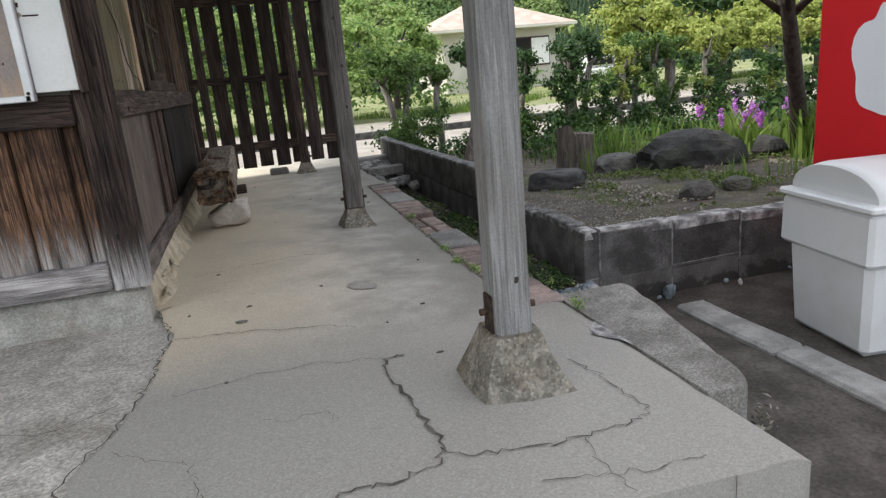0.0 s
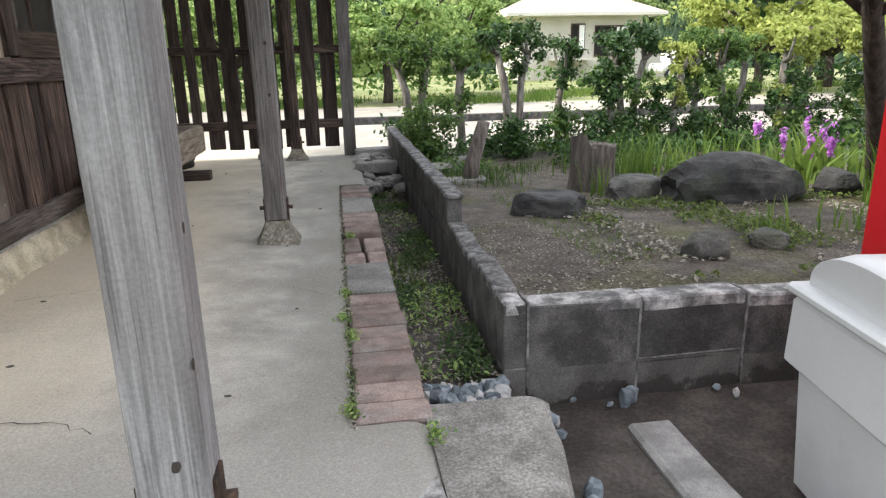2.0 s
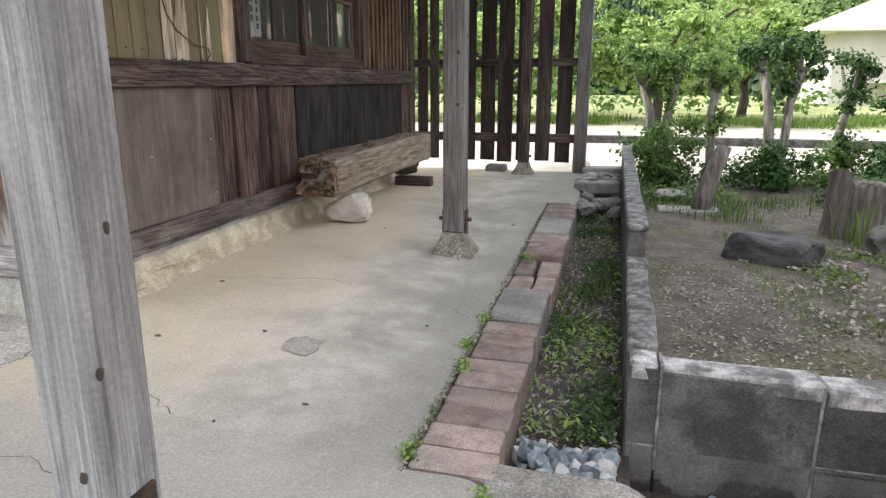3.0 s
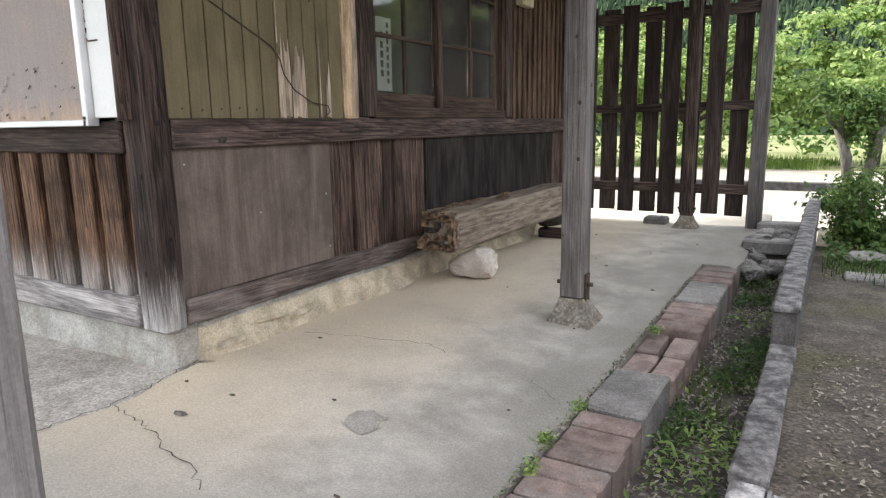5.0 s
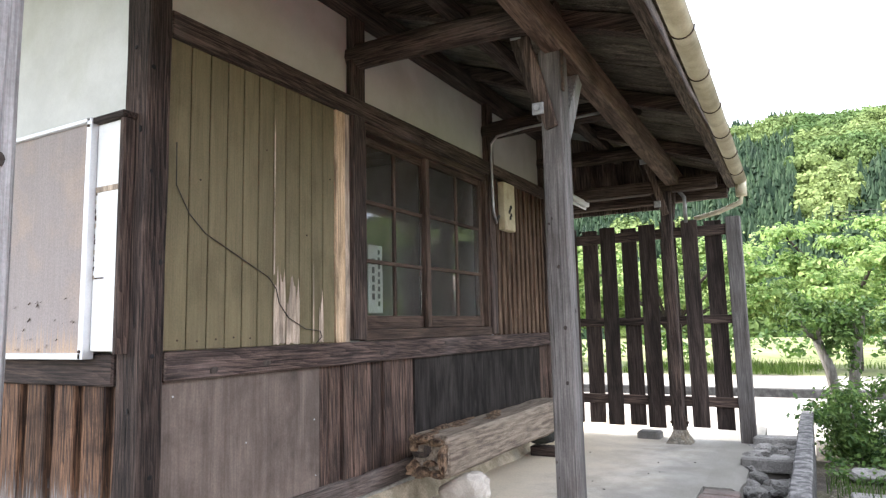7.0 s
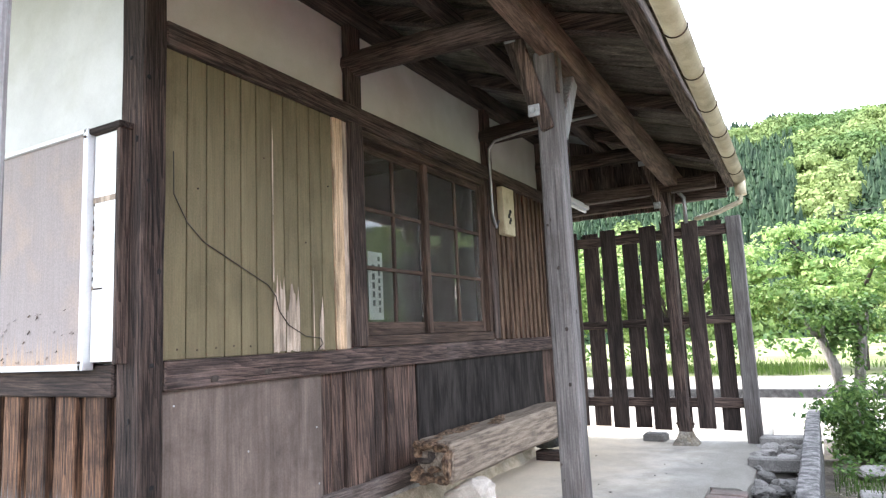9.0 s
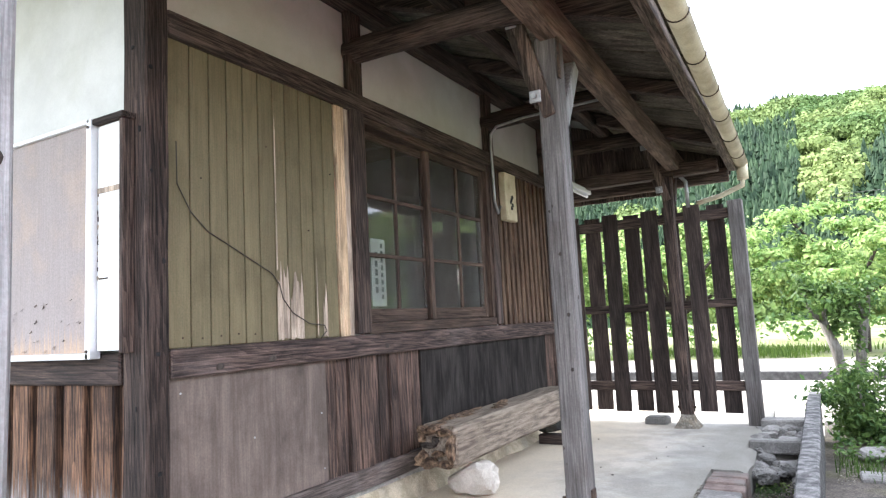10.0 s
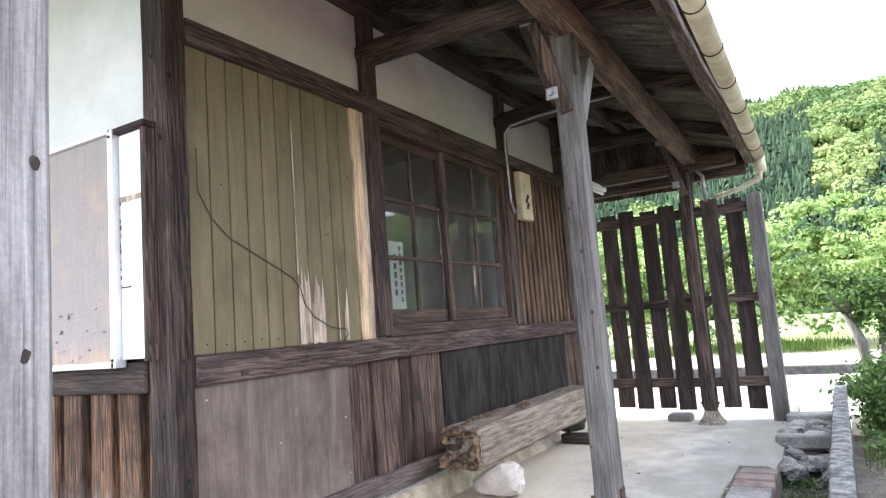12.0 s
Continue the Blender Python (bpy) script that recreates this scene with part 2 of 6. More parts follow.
plinth = surf("plinth", (0.29, 0.285, 0.255), (0.45, 0.44, 0.405), nscale=6, c3=(0.26, 0.235, 0.19), stain=4, amount=0.8, bump=0.7, vary=0.0, grit=(140, 0.15, 0.1))
mortar_mud = surf("mortar_mud", (0.40, 0.34, 0.235), (0.60, 0.525, 0.39), nscale=11, c3=(0.22, 0.205, 0.175), stain=4, amount=0.6, bump=1.0, speck=0.25, vary=0.0)
pedestal_c = surf("pedestal", (0.125, 0.113, 0.092), (0.27, 0.25, 0.21), nscale=14, c3=(0.20, 0.14, 0.065), stain=5, amount=0.5, bump=0.9, vary=0.05, grit=(120, 0.25, 0.3))
block_c = surf("block_concrete", (0.045, 0.043, 0.041), (0.118, 0.114, 0.108), nscale=7, c3=(0.05, 0.05, 0.047), stain=4, amount=0.6, fine=170, speck=0.25, bump=0.6, vary=0.1, grit=(220, 0.18, 0.1))
side_cap = surf("side_cap", (0.055, 0.053, 0.052), (0.24, 0.233, 0.225), nscale=19, c3=(0.05, 0.05, 0.05), stain=12, amount=0.8, fine=150, speck=0.3, bump=0.9, vary=0.05)
# low_block: darker below about z = -0.26, with a wavy edge
low_block = surf("low_block", (0.085, 0.08, 0.075), (0.145, 0.14, 0.13), nscale=6, c3=(0.065, 0.062, 0.057), stain=3, amount=0.7, fine=170, speck=0.2, bump=0.5, vary=0.04, grit=(220, 0.12, 0.05), axis_tint=(2, -0.275, -0.25, (0.045, 0.041, 0.037), 0.3))
block_cap = surf("block_cap", (0.10, 0.097, 0.093), (0.50, 0.49, 0.475), nscale=13, c3=(0.10, 0.10, 0.10), stain=9, amount=0.8, fine=150, speck=0.25, bump=0.8, vary=0.05)
joint_c = surf("joint_mortar", (0.085, 0.082, 0.08), (0.25, 0.245, 0.24), nscale=17, bump=0.4, vary=0.05)
kerb_c = surf("kerb_concrete", (0.20, 0.195, 0.185), (0.33, 0.32, 0.305), nscale=9, c3=(0.14, 0.135, 0.125), stain=3, fine=200, speck=0.2, bump=0.3)
slab_c = surf("slab_concrete", (0.14, 0.135, 0.125), (0.25, 0.24, 0.225), nscale=5, c3=(0.30, 0.28, 0.25), stain=2, amount=0.35, fine=200, speck=0.2, bump=0.6, grit=(150, 0.2, 0.1))
brick_m = surf("paving_brick", (0.165, 0.120, 0.104), (0.285, 0.218, 0.190), nscale=14, c3=(0.235, 0.218, 0.20), stain=7, amount=0.75, fine=180, speck=0.25, bump=0.6, vary=0.28)
soil = surf("soil", (0.052, 0.043, 0.035), (0.112, 0.094, 0.076), nscale=7, c3=(0.088, 0.088, 0.036), stain=1.6, amount=0.75, fine=75, speck=0.45, bump=0.9, vary=0.0, grit=(130, 0.35, 0.2))
wet_soil = surf("wet_soil", (0.050, 0.043, 0.037), (0.105, 0.092, 0.080), nscale=6, c3=(0.04, 0.034, 0.03), stain=1.3, amount=0.7, fine=70, speck=0.3, bump=0.7, vary=0.0)
field = surf("field", (0.13, 0.16, 0.05), (0.26, 0.27, 0.12), nscale=0.6, c3=(0.30, 0.27, 0.18), stain=0.15, fine=9, speck=0.3, bump=0.4, vary=0.0)
gravel = surf("gravel", (0.27, 0.245, 0.21), (0.37, 0.34, 0.30), nscale=3, c3=(0.36, 0.31, 0.25), stain=0.5, fine=40, speck=0.25, bump=0.6, vary=0.0)
hill_soil = surf("hill_soil", (0.025, 0.045, 0.018), (0.055, 0.09, 0.03), nscale=0.08, fine=1.0, speck=0.4, bump=0.0, vary=0.0)
# dark_rock: grey stone, lowered further to hold the leaning tree's shade
rock_m = surf("dark_rock", (0.020, 0.0195, 0.020), (0.068, 0.066, 0.064), nscale=5, c3=(0.05, 0.06, 0.04), stain=4, amount=0.6, fine=90, speck=0.25, bump=0.9, vary=0.15)
grey_rock = surf("grey_rock", (0.055, 0.054, 0.05), (0.14, 0.135, 0.125), nscale=6, c3=(0.07, 0.08, 0.045), stain=5, amount=0.6, fine=100, speck=0.25, bump=0.9, vary=0.1)
stone_m = surf("pale_stone", (0.40, 0.36, 0.31), (0.58, 0.54, 0.48), nscale=8, c3=(0.28, 0.24, 0.19), stain=6, bump=0.6, vary=0.1)
pale_chip = surf("pale_chip", (0.36, 0.36, 0.35), (0.55, 0.55, 0.54), nscale=14, fine=120, speck=0.12, bump=0.4, vary=0.15)
chip_m = surf("blue_chip", (0.12, 0.145, 0.165), (0.25, 0.285, 0.305), nscale=14, fine=120, speck=0.15, bump=0.4, vary=0.4)
bark = surf("bark", (0.11, 0.098, 0.085), (0.27, 0.25, 0.225), scale=(6, 6, 1.2), nscale=5, c3=(0.09, 0.10, 0.06), bump=0.9, vary=0.15)
dark_bark = surf("dark_bark", (0.03, 0.024, 0.02), (0.075, 0.06, 0.05), scale=(6, 6, 1.2), nscale=5, bump=0.9)
stump_m = surf("stump_wood", (0.075, 0.06, 0.052), (0.19, 0.165, 0.145), scale=(9, 9, 1), nscale=4, bump=1.0, c3=(0.05, 0.05, 0.035))
plastic = surf("bin_plastic", (0.60, 0.61, 0.61), (0.66, 0.67, 0.67), nscale=2, c3=(0.48, 0.475, 0.45), stain=2, amount=0.4, rough=0.45, bump=0.02, vary=0.0, speck=0.03, spec=0.5)
red_m = surf("red_enamel", (0.56, 0.012, 0.018), (0.62, 0.016, 0.022), nscale=1, rough=0.4, bump=0.01, vary=0.0, speck=0.02, spec=0.5)
white_m = surf("white_enamel", (0.72, 0.74, 0.78), (0.78, 0.80, 0.83), nscale=1, rough=0.45, bump=0.01, vary=0.0, speck=0.02)
alu = surf("aluminium", (0.62, 0.63, 0.65), (0.74, 0.75, 0.76), nscale=4, rough=0.42, metal=0.35, bump=0.03, vary=0.0, speck=0.04)
white_board = surf("white_board", (0.74, 0.75, 0.74), (0.80, 0.80, 0.79), nscale=3, c3=(0.60, 0.57, 0.50), stain=6, amount=0.3, bump=0.05, vary=0.0, speck=0.03)
gutter_m = surf("gutter_plastic", (0.46, 0.41, 0.29), (0.60, 0.55, 0.41), nscale=6, c3=(0.30, 0.26, 0.18), stain=5, amount=0.6, bump=0.1, vary=0.05, rough=0.55)
rust = surf("rusty_iron", (0.035, 0.026, 0.022), (0.10, 0.065, 0.045), nscale=40, bump=0.5, metal=0.4, rough=0.7)
steel = surf("dull_steel", (0.30, 0.30, 0.30), (0.44, 0.44, 0.44), nscale=20, bump=0.1, metal=0.7, rough=0.5)
cream = surf("cream_metal", (0.50, 0.44, 0.29), (0.60, 0.53, 0.36), nscale=6, c3=(0.30, 0.22, 0.13), stain=9, amount=0.5, bump=0.05, vary=0.0)
black_m = surf("black_mark", (0.010, 0.010, 0.010), (0.022, 0.02, 0.02), nscale=20, bump=0.0)
cable_m = surf("cable_black", (0.02, 0.018, 0.015), (0.04, 0.035, 0.03), nscale=20, bump=0.0, rough=0.5)
tile_m = surf("roof_tile", (0.10, 0.10, 0.105), (0.17, 0.17, 0.175), nscale=4, bump=0.3)
pale_roof = surf("pale_roof", (0.36, 0.28, 0.235), (0.46, 0.37, 0.32), nscale=2, bump=0.1)
house_wall = surf("house_wall", (0.50, 0.48, 0.42), (0.58, 0.56, 0.50), nscale=1, bump=0.05)
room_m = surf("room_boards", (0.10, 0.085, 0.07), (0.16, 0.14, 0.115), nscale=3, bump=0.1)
# white paper greyed down: the dimness behind the glass is in its colour
paper = surf("paper", (0.42, 0.42, 0.40), (0.50, 0.50, 0.48), nscale=3, bump=0.0, speck=0.02)
ink = surf("ink", (0.05, 0.05, 0.055), (0.08, 0.08, 0.085), nscale=3, bump=0.0)
pole_m = surf("pole_concrete", (0.42, 0.34, 0.27), (0.52, 0.43, 0.34), nscale=3, bump=0.1)
crack_m = surf("crack", (0.06, 0.055, 0.046), (0.14, 0.128, 0.11), nscale=20, bump=0.0)
car_paint = surf("car_paint", (0.70, 0.70, 0.70), (0.76, 0.76, 0.76), nscale=1, rough=0.3, bump=0.0, spec=0.5)
tyre_m = surf("tyre", (0.015, 0.015, 0.015), (0.03, 0.03, 0.03), nscale=5, bump=0.1)
lv_bright = leafy("leaf_bright", (0.10, 0.20, 0.045), (0.42, 0.53, 0.19), 0.5)
lv_mid = leafy("leaf_mid", (0.045, 0.10, 0.025), (0.15, 0.235, 0.06), 0.4)
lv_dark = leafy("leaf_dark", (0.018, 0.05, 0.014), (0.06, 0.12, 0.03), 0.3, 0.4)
# yellow-green leaves, brightened so that the colour carries strong sunlight
lv_sun_yellow = leafy("leaf_sun_yellow", (0.22, 0.29, 0.06), (0.48, 0.52, 0.16), 0.5)
lv_ditch = leafy("leaf_ditch", (0.028, 0.062, 0.020), (0.105, 0.175, 0.055), 0.35)
blade_m = leafy("grass_blade", (0.065, 0.125, 0.02), (0.17, 0.25, 0.05), 0.45)
# darker copy of the blades, with shade on the bed in its colour
blade_dark = leafy("grass_dark", (0.035, 0.075, 0.014), (0.10, 0.165, 0.035), 0.4)
lv_moss = leafy("leaf_moss", (0.05, 0.088, 0.017), (0.16, 0.205, 0.05), 0.3, 0.6)
dry_m = leafy("dry_leaf", (0.10, 0.084, 0.06), (0.36, 0.335, 0.28), 0.1, 0.8)
petal_m = leafy("petal", (0.36, 0.09, 0.42), (0.62, 0.26, 0.70), 0.4)
cedar_m = leafy("cedar", (0.012, 0.030, 0.016), (0.055, 0.098, 0.042), 0.1, 0.8, 0.35)
wood_far = leafy("broadleaf_far", (0.075, 0.14, 0.04), (0.25, 0.31, 0.105), 0.2, 0.8, 0.11)
glass = bpy.data.materials.new("window_glass")
glass.use_nodes = True
gb = glass.node_tree.nodes["Principled BSDF"]
gb.inputs["Transmission Weight"].default_value, gb.inputs["Roughness"].default_value, gb.inputs["IOR"].default_value = 1.0, 0.015, 1.45
gb.inputs["Base Color"].default_value = (0.86, 0.90, 0.88, 1)
dust = glass.node_tree.nodes.new("ShaderNodeBsdfDiffuse")
dust.inputs["Color"].default_value = (0.30, 0.27, 0.23, 1)
dusty = glass.node_tree.nodes.new("ShaderNodeMixShader")
dust_n = glass.node_tree.nodes.new("ShaderNodeTexNoise")
dust_n.inputs["Scale"].default_value, dust_n.inputs["Detail"].default_value = 7.0, 6.0
dust_r = glass.node_tree.nodes.new("ShaderNodeMapRange")
for key, val in (("From Min", 0.3), ("From Max", 0.75), ("To Min", 0.04), ("To Max", 0.15)):
    dust_r.inputs[key].default_value = val
dust_c = glass.node_tree.nodes.new("ShaderNodeTexCoord")
for a_, b_ in ((dust_c.outputs["Object"], dust_n.inputs["Vector"]), (dust_n.outputs["Fac"], dust_r.inputs["Value"]), (dust_r.outputs["Result"], dusty.inputs[0]), (gb.outputs[0], dusty.inputs[1]),
               (dust.outputs[0], dusty.inputs[2]), (dusty.outputs[0], glass.node_tree.nodes["Material Output"].inputs["Surface"])):
    glass.node_tree.links.new(a_, b_)


# ---- building helpers ----
def part(name, bm, material, parent=None, label=""):
    """One mesh object from a bmesh in world metres, under a thing or a part."""
    me = bpy.data.meshes.new(name)
    bm.to_mesh(me)
    bm.free()
    return put_mesh(name, me, material, parent, label)


def put_mesh(name, me, material, parent=None, label=""):
    if not me.materials:
        me.materials.append(material)
    ob = new(name, me)
    if parent is not None:
        ob.parent = parent
        if parent.type == "EMPTY":
            ob.matrix_parent_inverse = Matrix.Translation(-parent.location)
    if label:
        ob["label"] = label
    return ob


def thing(name, at, label, category, group="", kind=""):
    ob = new(name)
    ob.location, ob.empty_display_size = at, 0.1
    return tagged(ob, label, category, group, kind)


def bx(x0, x1, y0, y1, z0, z1, bev=0.004, cuts=0, rough=0.0, bm=None):
    """A box with softened edges, cut along its longest side and made uneven by rough."""
    own = bmesh.new()
    bmesh.ops.create_cube(own, size=1)
    size, mid = Vector((x1 - x0, y1 - y0, z1 - z0)), Vector((x0 + x1, y0 + y1, z0 + z1)) / 2
    for v in own.verts:
        v.co = Vector(v.co[k] * size[k] for k in range(3)) + mid
    if bev:
        bmesh.ops.bevel(own, geom=own.edges[:], offset=min(bev, 0.3 * min(size)), segments=1, affect="EDGES", profile=0.5)
    if cuts:
        ax = max(range(3), key=lambda k: size[k])
        long = [e for e in own.edges if abs((e.verts[0].co - e.verts[1].co)[ax]) > 0.6 * size[ax]]
        bmesh.ops.subdivide_edges(own, edges=long, cuts=cuts, use_grid_fill=True)
    if rough:
        uneven(own, rough)
    if bm is None:
        return own
    me = bpy.data.meshes.new("tmp")
    own.to_mesh(me)
    own.free()
    bm.from_mesh(me)
    bpy.data.meshes.remove(me)
    return bm


def uneven(bm, amp, scale=3.0, seed=0.0):
    for v in bm.verts:
        v.co += noise.noise_vector(v.co * scale + Vector((seed, 3.1, 7.7))) * amp


def tilt_ends(bm, bottom_shift, z0, z1):
    for v in bm.verts:
        f = (z1 - v.co.z) / (z1 - z0)
        v.co.x += bottom_shift[0] * f
        v.co.y += bottom_shift[1] * f


def tube(points, r, sides=8, r1=None, bm=None):
    """A round bar along points, tapering from r to r1."""
    bm = bm or bmesh.new()
    pts = [Vector(p) for p in points]
    rings = []
    for k, p in enumerate(pts):
        d = (pts[min(k + 1, len(pts) - 1)] - pts[max(k - 1, 0)]).normalized()
        u = d.orthogonal().normalized() if not rings else (u - d * u.dot(d)).normalized()
        w = d.cross(u)
        rr = r if r1 is None else r + (r1 - r) * k / (len(pts) - 1)
        rings.append([bm.verts.new(p + (u * math.cos(q) + w * math.sin(q)) * rr) for q in (2 * math.pi * s / sides for s in range(sides))])
    for c0, c1 in zip(rings, rings[1:]):
        for s in range(sides):
            f = bm.faces.new((c0[s], c0[(s + 1) % sides], c1[(s + 1) % sides], c1[s]))
            f.smooth = True
    bm.faces.new(rings[0][::-1])
    bm.faces.new(rings[-1])
    return bm


def beam(p0, p1, w, h, bev=0.006, cuts=4, rough=0.004):
    """A squared timber from p0 to p1, w wide and h high."""
    p0, p1 = Vector(p0), Vector(p1)
    L = (p1 - p0).length
    bm = bx(0, L, -w / 2, w / 2, -h / 2, h / 2, bev, cuts, rough)
    d = (p1 - p0).normalized()
    side = Vector((0, 0, 1)).cross(d)
    side = side.normalized() if side.length > 1e-4 else Vector((0, 1, 0))
    m = Matrix((d, side, d.cross(side))).transposed().to_4x4()
    bmesh.ops.transform(bm, matrix=Matrix.Translation(p0) @ m, verts=bm.verts[:])
    return bm


def lump(center, size, seed, amp=0.22, sub=3, flat=0.0, sc=1.6, boxy=0.6):
    """An uneven stone."""
    bm = bmesh.new()
    bmesh.ops.create_icosphere(bm, subdivisions=sub, radius=1)
    off = Vector((seed * 3.7, seed * 1.3, seed * 7.1))
    rr_ = random.Random(seed)
    facets = [(Vector((rr_.gauss(0, 1), rr_.gauss(0, 1), rr_.gauss(0.2, 0.8))).normalized(), rr_.uniform(0.72, 0.95) * (1 + (0.5 if boxy > 0.8 else 0) * boxy)) for _ in range(14)]
    for v in bm.verts:
        d = v.co.normalized()
        c = Vector(max(-0.74, min(0.74, q)) / 0.74 for q in d)
        k = 1 + amp * noise.fractal(d * sc + off, 0.9, 2.0, 4)
        p = (c * boxy + d * (1 - boxy)) * k
        for nrm, far in facets:
            over = p.dot(nrm) - far
            if over > 0:
                p = p - nrm * over * 0.85
        p += 0.05 * amp / 0.25 * noise.noise_vector(p * 6 + off)
        v.co = Vector(p[q] * size[q] for q in range(3))
        v.co.z = max(v.co.z, -size[2] * (1 - flat))
        v.co += Vector(center)
    for f in bm.faces:
        f.smooth = False
    return bm


def cards(pos, nrm, size, aspect=0.55, seed=0):
    """Many small leaves: one folded quad at each place."""
    r = np.random.default_rng(seed)
    n = len(pos)
    nrm = nrm / np.maximum(np.linalg.norm(nrm, axis=1, keepdims=True), 1e-6)
    t = np.cross(nrm, r.normal(size=(n, 3)))
    t /= np.maximum(np.linalg.norm(t, axis=1, keepdims=True), 1e-6)
    s = np.cross(nrm, t)
    L = (size * r.uniform(0.6, 1.3, n))[:, None]
    v = np.stack([pos - t * L * 0.5, pos + s * L * aspect * 0.5 + nrm * L * 0.1, pos + t * L * 0.5, pos - s * L * aspect * 0.5 + nrm * L * 0.1], axis=1).reshape(-1, 3)
    me = bpy.data.meshes.new("leaves")
    me.from_pydata(v.tolist(), [], np.arange(n * 4).reshape(-1, 4).tolist())
    return me


def crown(blobs, per, size, seed, aspect=0.55, up=0.4):
    """Leaves round a set of clumps (x, y, z, rx, ry, rz)."""
    r = np.random.default_rng(seed)
    P, N = [], []
    for x, y, z, rx, ry, rz in blobs:
        d = r.normal(size=(per, 3))
        d /= np.linalg.norm(d, axis=1, keepdims=True)
        q = d * np.minimum(1.5, np.abs(r.normal(0.62, 0.33, (per, 1))))
        P.append(q * (rx, ry, rz) * (1 + 0.25 * np.sin(7 * d[:, :1] + 5 * d[:, 1:2] + seed)) + (x, y, z))
        N.append(d + (0, 0, up) + r.normal(size=(per, 3)) * 0.6)
    return cards(np.concatenate(P), np.concatenate(N), size, aspect, seed)


def blades(places, height, width, seed, lean=0.35):
    """Grass: a bent narrow blade at each place (x, y, z)."""
    r = np.random.default_rng(seed)
    P = np.asarray(places, float)
    n = len(P)
    az = r.uniform(0, 2 * math.pi, n)
    h = height * r.uniform(0.45, 1.25, n)
    w = width * r.uniform(0.7, 1.3, n)
    side = np.stack([-np.sin(az), np.cos(az), 0 * az], 1) * w[:, None] / 2
    out = np.stack([np.cos(az), np.sin(az), 0 * az], 1) * (h * r.uniform(0.1, 1, n) * lean)[:, None]
    up = np.stack([0 * az, 0 * az, h], 1)
    v = np.stack([P - side, P + side, P + side * 0.8 + out * 0.35 + up * 0.6, P - side * 0.8 + out * 0.35 + up * 0.6, P + out + up], 1).reshape(-1, 3)
    k = np.arange(n)[:, None] * 5
    me = bpy.data.meshes.new("blades")
    me.from_pydata(v.tolist(), [], (k + [0, 1, 2, 3]).tolist() + (k + [3, 2, 4]).tolist())
    return me


def sheet(name, x0, x1, y0, y1, step, height, material, label, category, skirt=0.0, keep=None):
    """A ground sheet of square cells whose height is a function of place, with a skirt at its rim."""
    nx, ny = max(1, round((x1 - x0) / step)), max(1, round((y1 - y0) / step))
    bm = bmesh.new()
    g = {}
    for i in range(nx + 1):
        for j in range(ny + 1):
            x, y = x0 + (x1 - x0) * i / nx, y0 + (y1 - y0) * j / ny
            g[i, j] = bm.verts.new((x, y, height(x, y)))
    for i in range(nx):
        for j in range(ny):
            q = [g[i, j], g[i + 1, j], g[i + 1, j + 1], g[i, j + 1]]
            c = (q[0].co + q[2].co) / 2
            if keep is None or keep(c.x, c.y):
                bm.faces.new(q).smooth = True
    bmesh.ops.delete(bm, geom=[v for v in bm.verts if not v.link_faces], context="VERTS")
    if skirt:
        rim = [e for e in bm.edges if len(e.link_faces) == 1]
        for e_ in rim:
            e_.smooth = False
        made = bmesh.ops.extrude_edge_only(bm, edges=rim)["geom"]
        for v in made:
            if isinstance(v, bmesh.types.BMVert):
                v.co.z -= skirt
        bmesh.ops.recalc_face_normals(bm, faces=bm.faces[:])
    ob = part(name, bm, material)
    return tagged(ob, label, category, kind="structure")


def fine_noise(x, y, s):
    return noise.noise(Vector((x * s, y * s, 0.37)))


def floor_z(x, y):
    k = max(0, min(1, (x - 1.0) / 0.9)) * max(0, min(1, (6.4 - y) / 2.2))
    return -0.015 - 0.045 * k + 0.004 * fine_noise(x, y, 1.7)


def bed_z(x, y):
    return 0.035 - 0.05 * max(0, min(3.4, y - 3.6)) + 0.018 * fine_noise(x, y, 1.9) + 0.003 * fine_noise(x, y, 5)


def joint_x(y):
    """The ragged joint between the porch floor and the older concrete."""
    return float(np.interp(y, (1.78, 2.33, 2.52, 2.95, 3.27, 3.6), (0.30, 0.41, 0.48, 0.55, 0.555, 0.47))) + 0.03 * fine_noise(0.7, y, 5) + 0.012 * fine_noise(0.2, y, 14)


# ---- ground ----
sheet("ground", -400, 400, -400, 400, 25, lambda x, y: -0.36, field, "flat grassy ground reaching to the hills", "ground")
sheet("ground_yard", -6, 14, -6, 9.0, 0.12, lambda x, y: -0.30 + 0.014 * fine_noise(x, y, 1.3) + 0.008 * fine_noise(x, y, 7), wet_soil, "dark damp earth of the yard", "ground", skirt=0.1,
      keep=lambda x, y: x > 1.6 or y < 2.2)
sheet("ground_track", -60, 80, 9.0, 14.05, 2.5, lambda x, y: -0.27, gravel, "pale dry gravel beside the garden", "ground")
sheet("ground_platform", -60, 80, 14.0, 17.0, 2.5, lambda x, y: -0.15, gravel, "pale gravel strip above a low kerb", "ground", skirt=0.18)
sheet("ground_verge", -60, 80, 17.0, 60.0, 2.5, lambda x, y: -0.16, field, "sunlit rough grass verge", "ground", skirt=0.18)
# unseen soffit, added to keep skylight off the south wall
tagged(part("porch_soffit", bx(-3.0, 0.36, 2.1, 3.46, 2.76, 2.79, 0), room_m), "plain board soffit out of view, added to shade the south wall", "ceiling", kind="structure")
part("kerb_far", bx(-60, 80, 13.86, 14.02, -0.3, -0.135, 0.01), block_c)
tagged(bpy.data.objects["kerb_far"], "low dark concrete kerb along the gravel", "kerb", kind="structure")

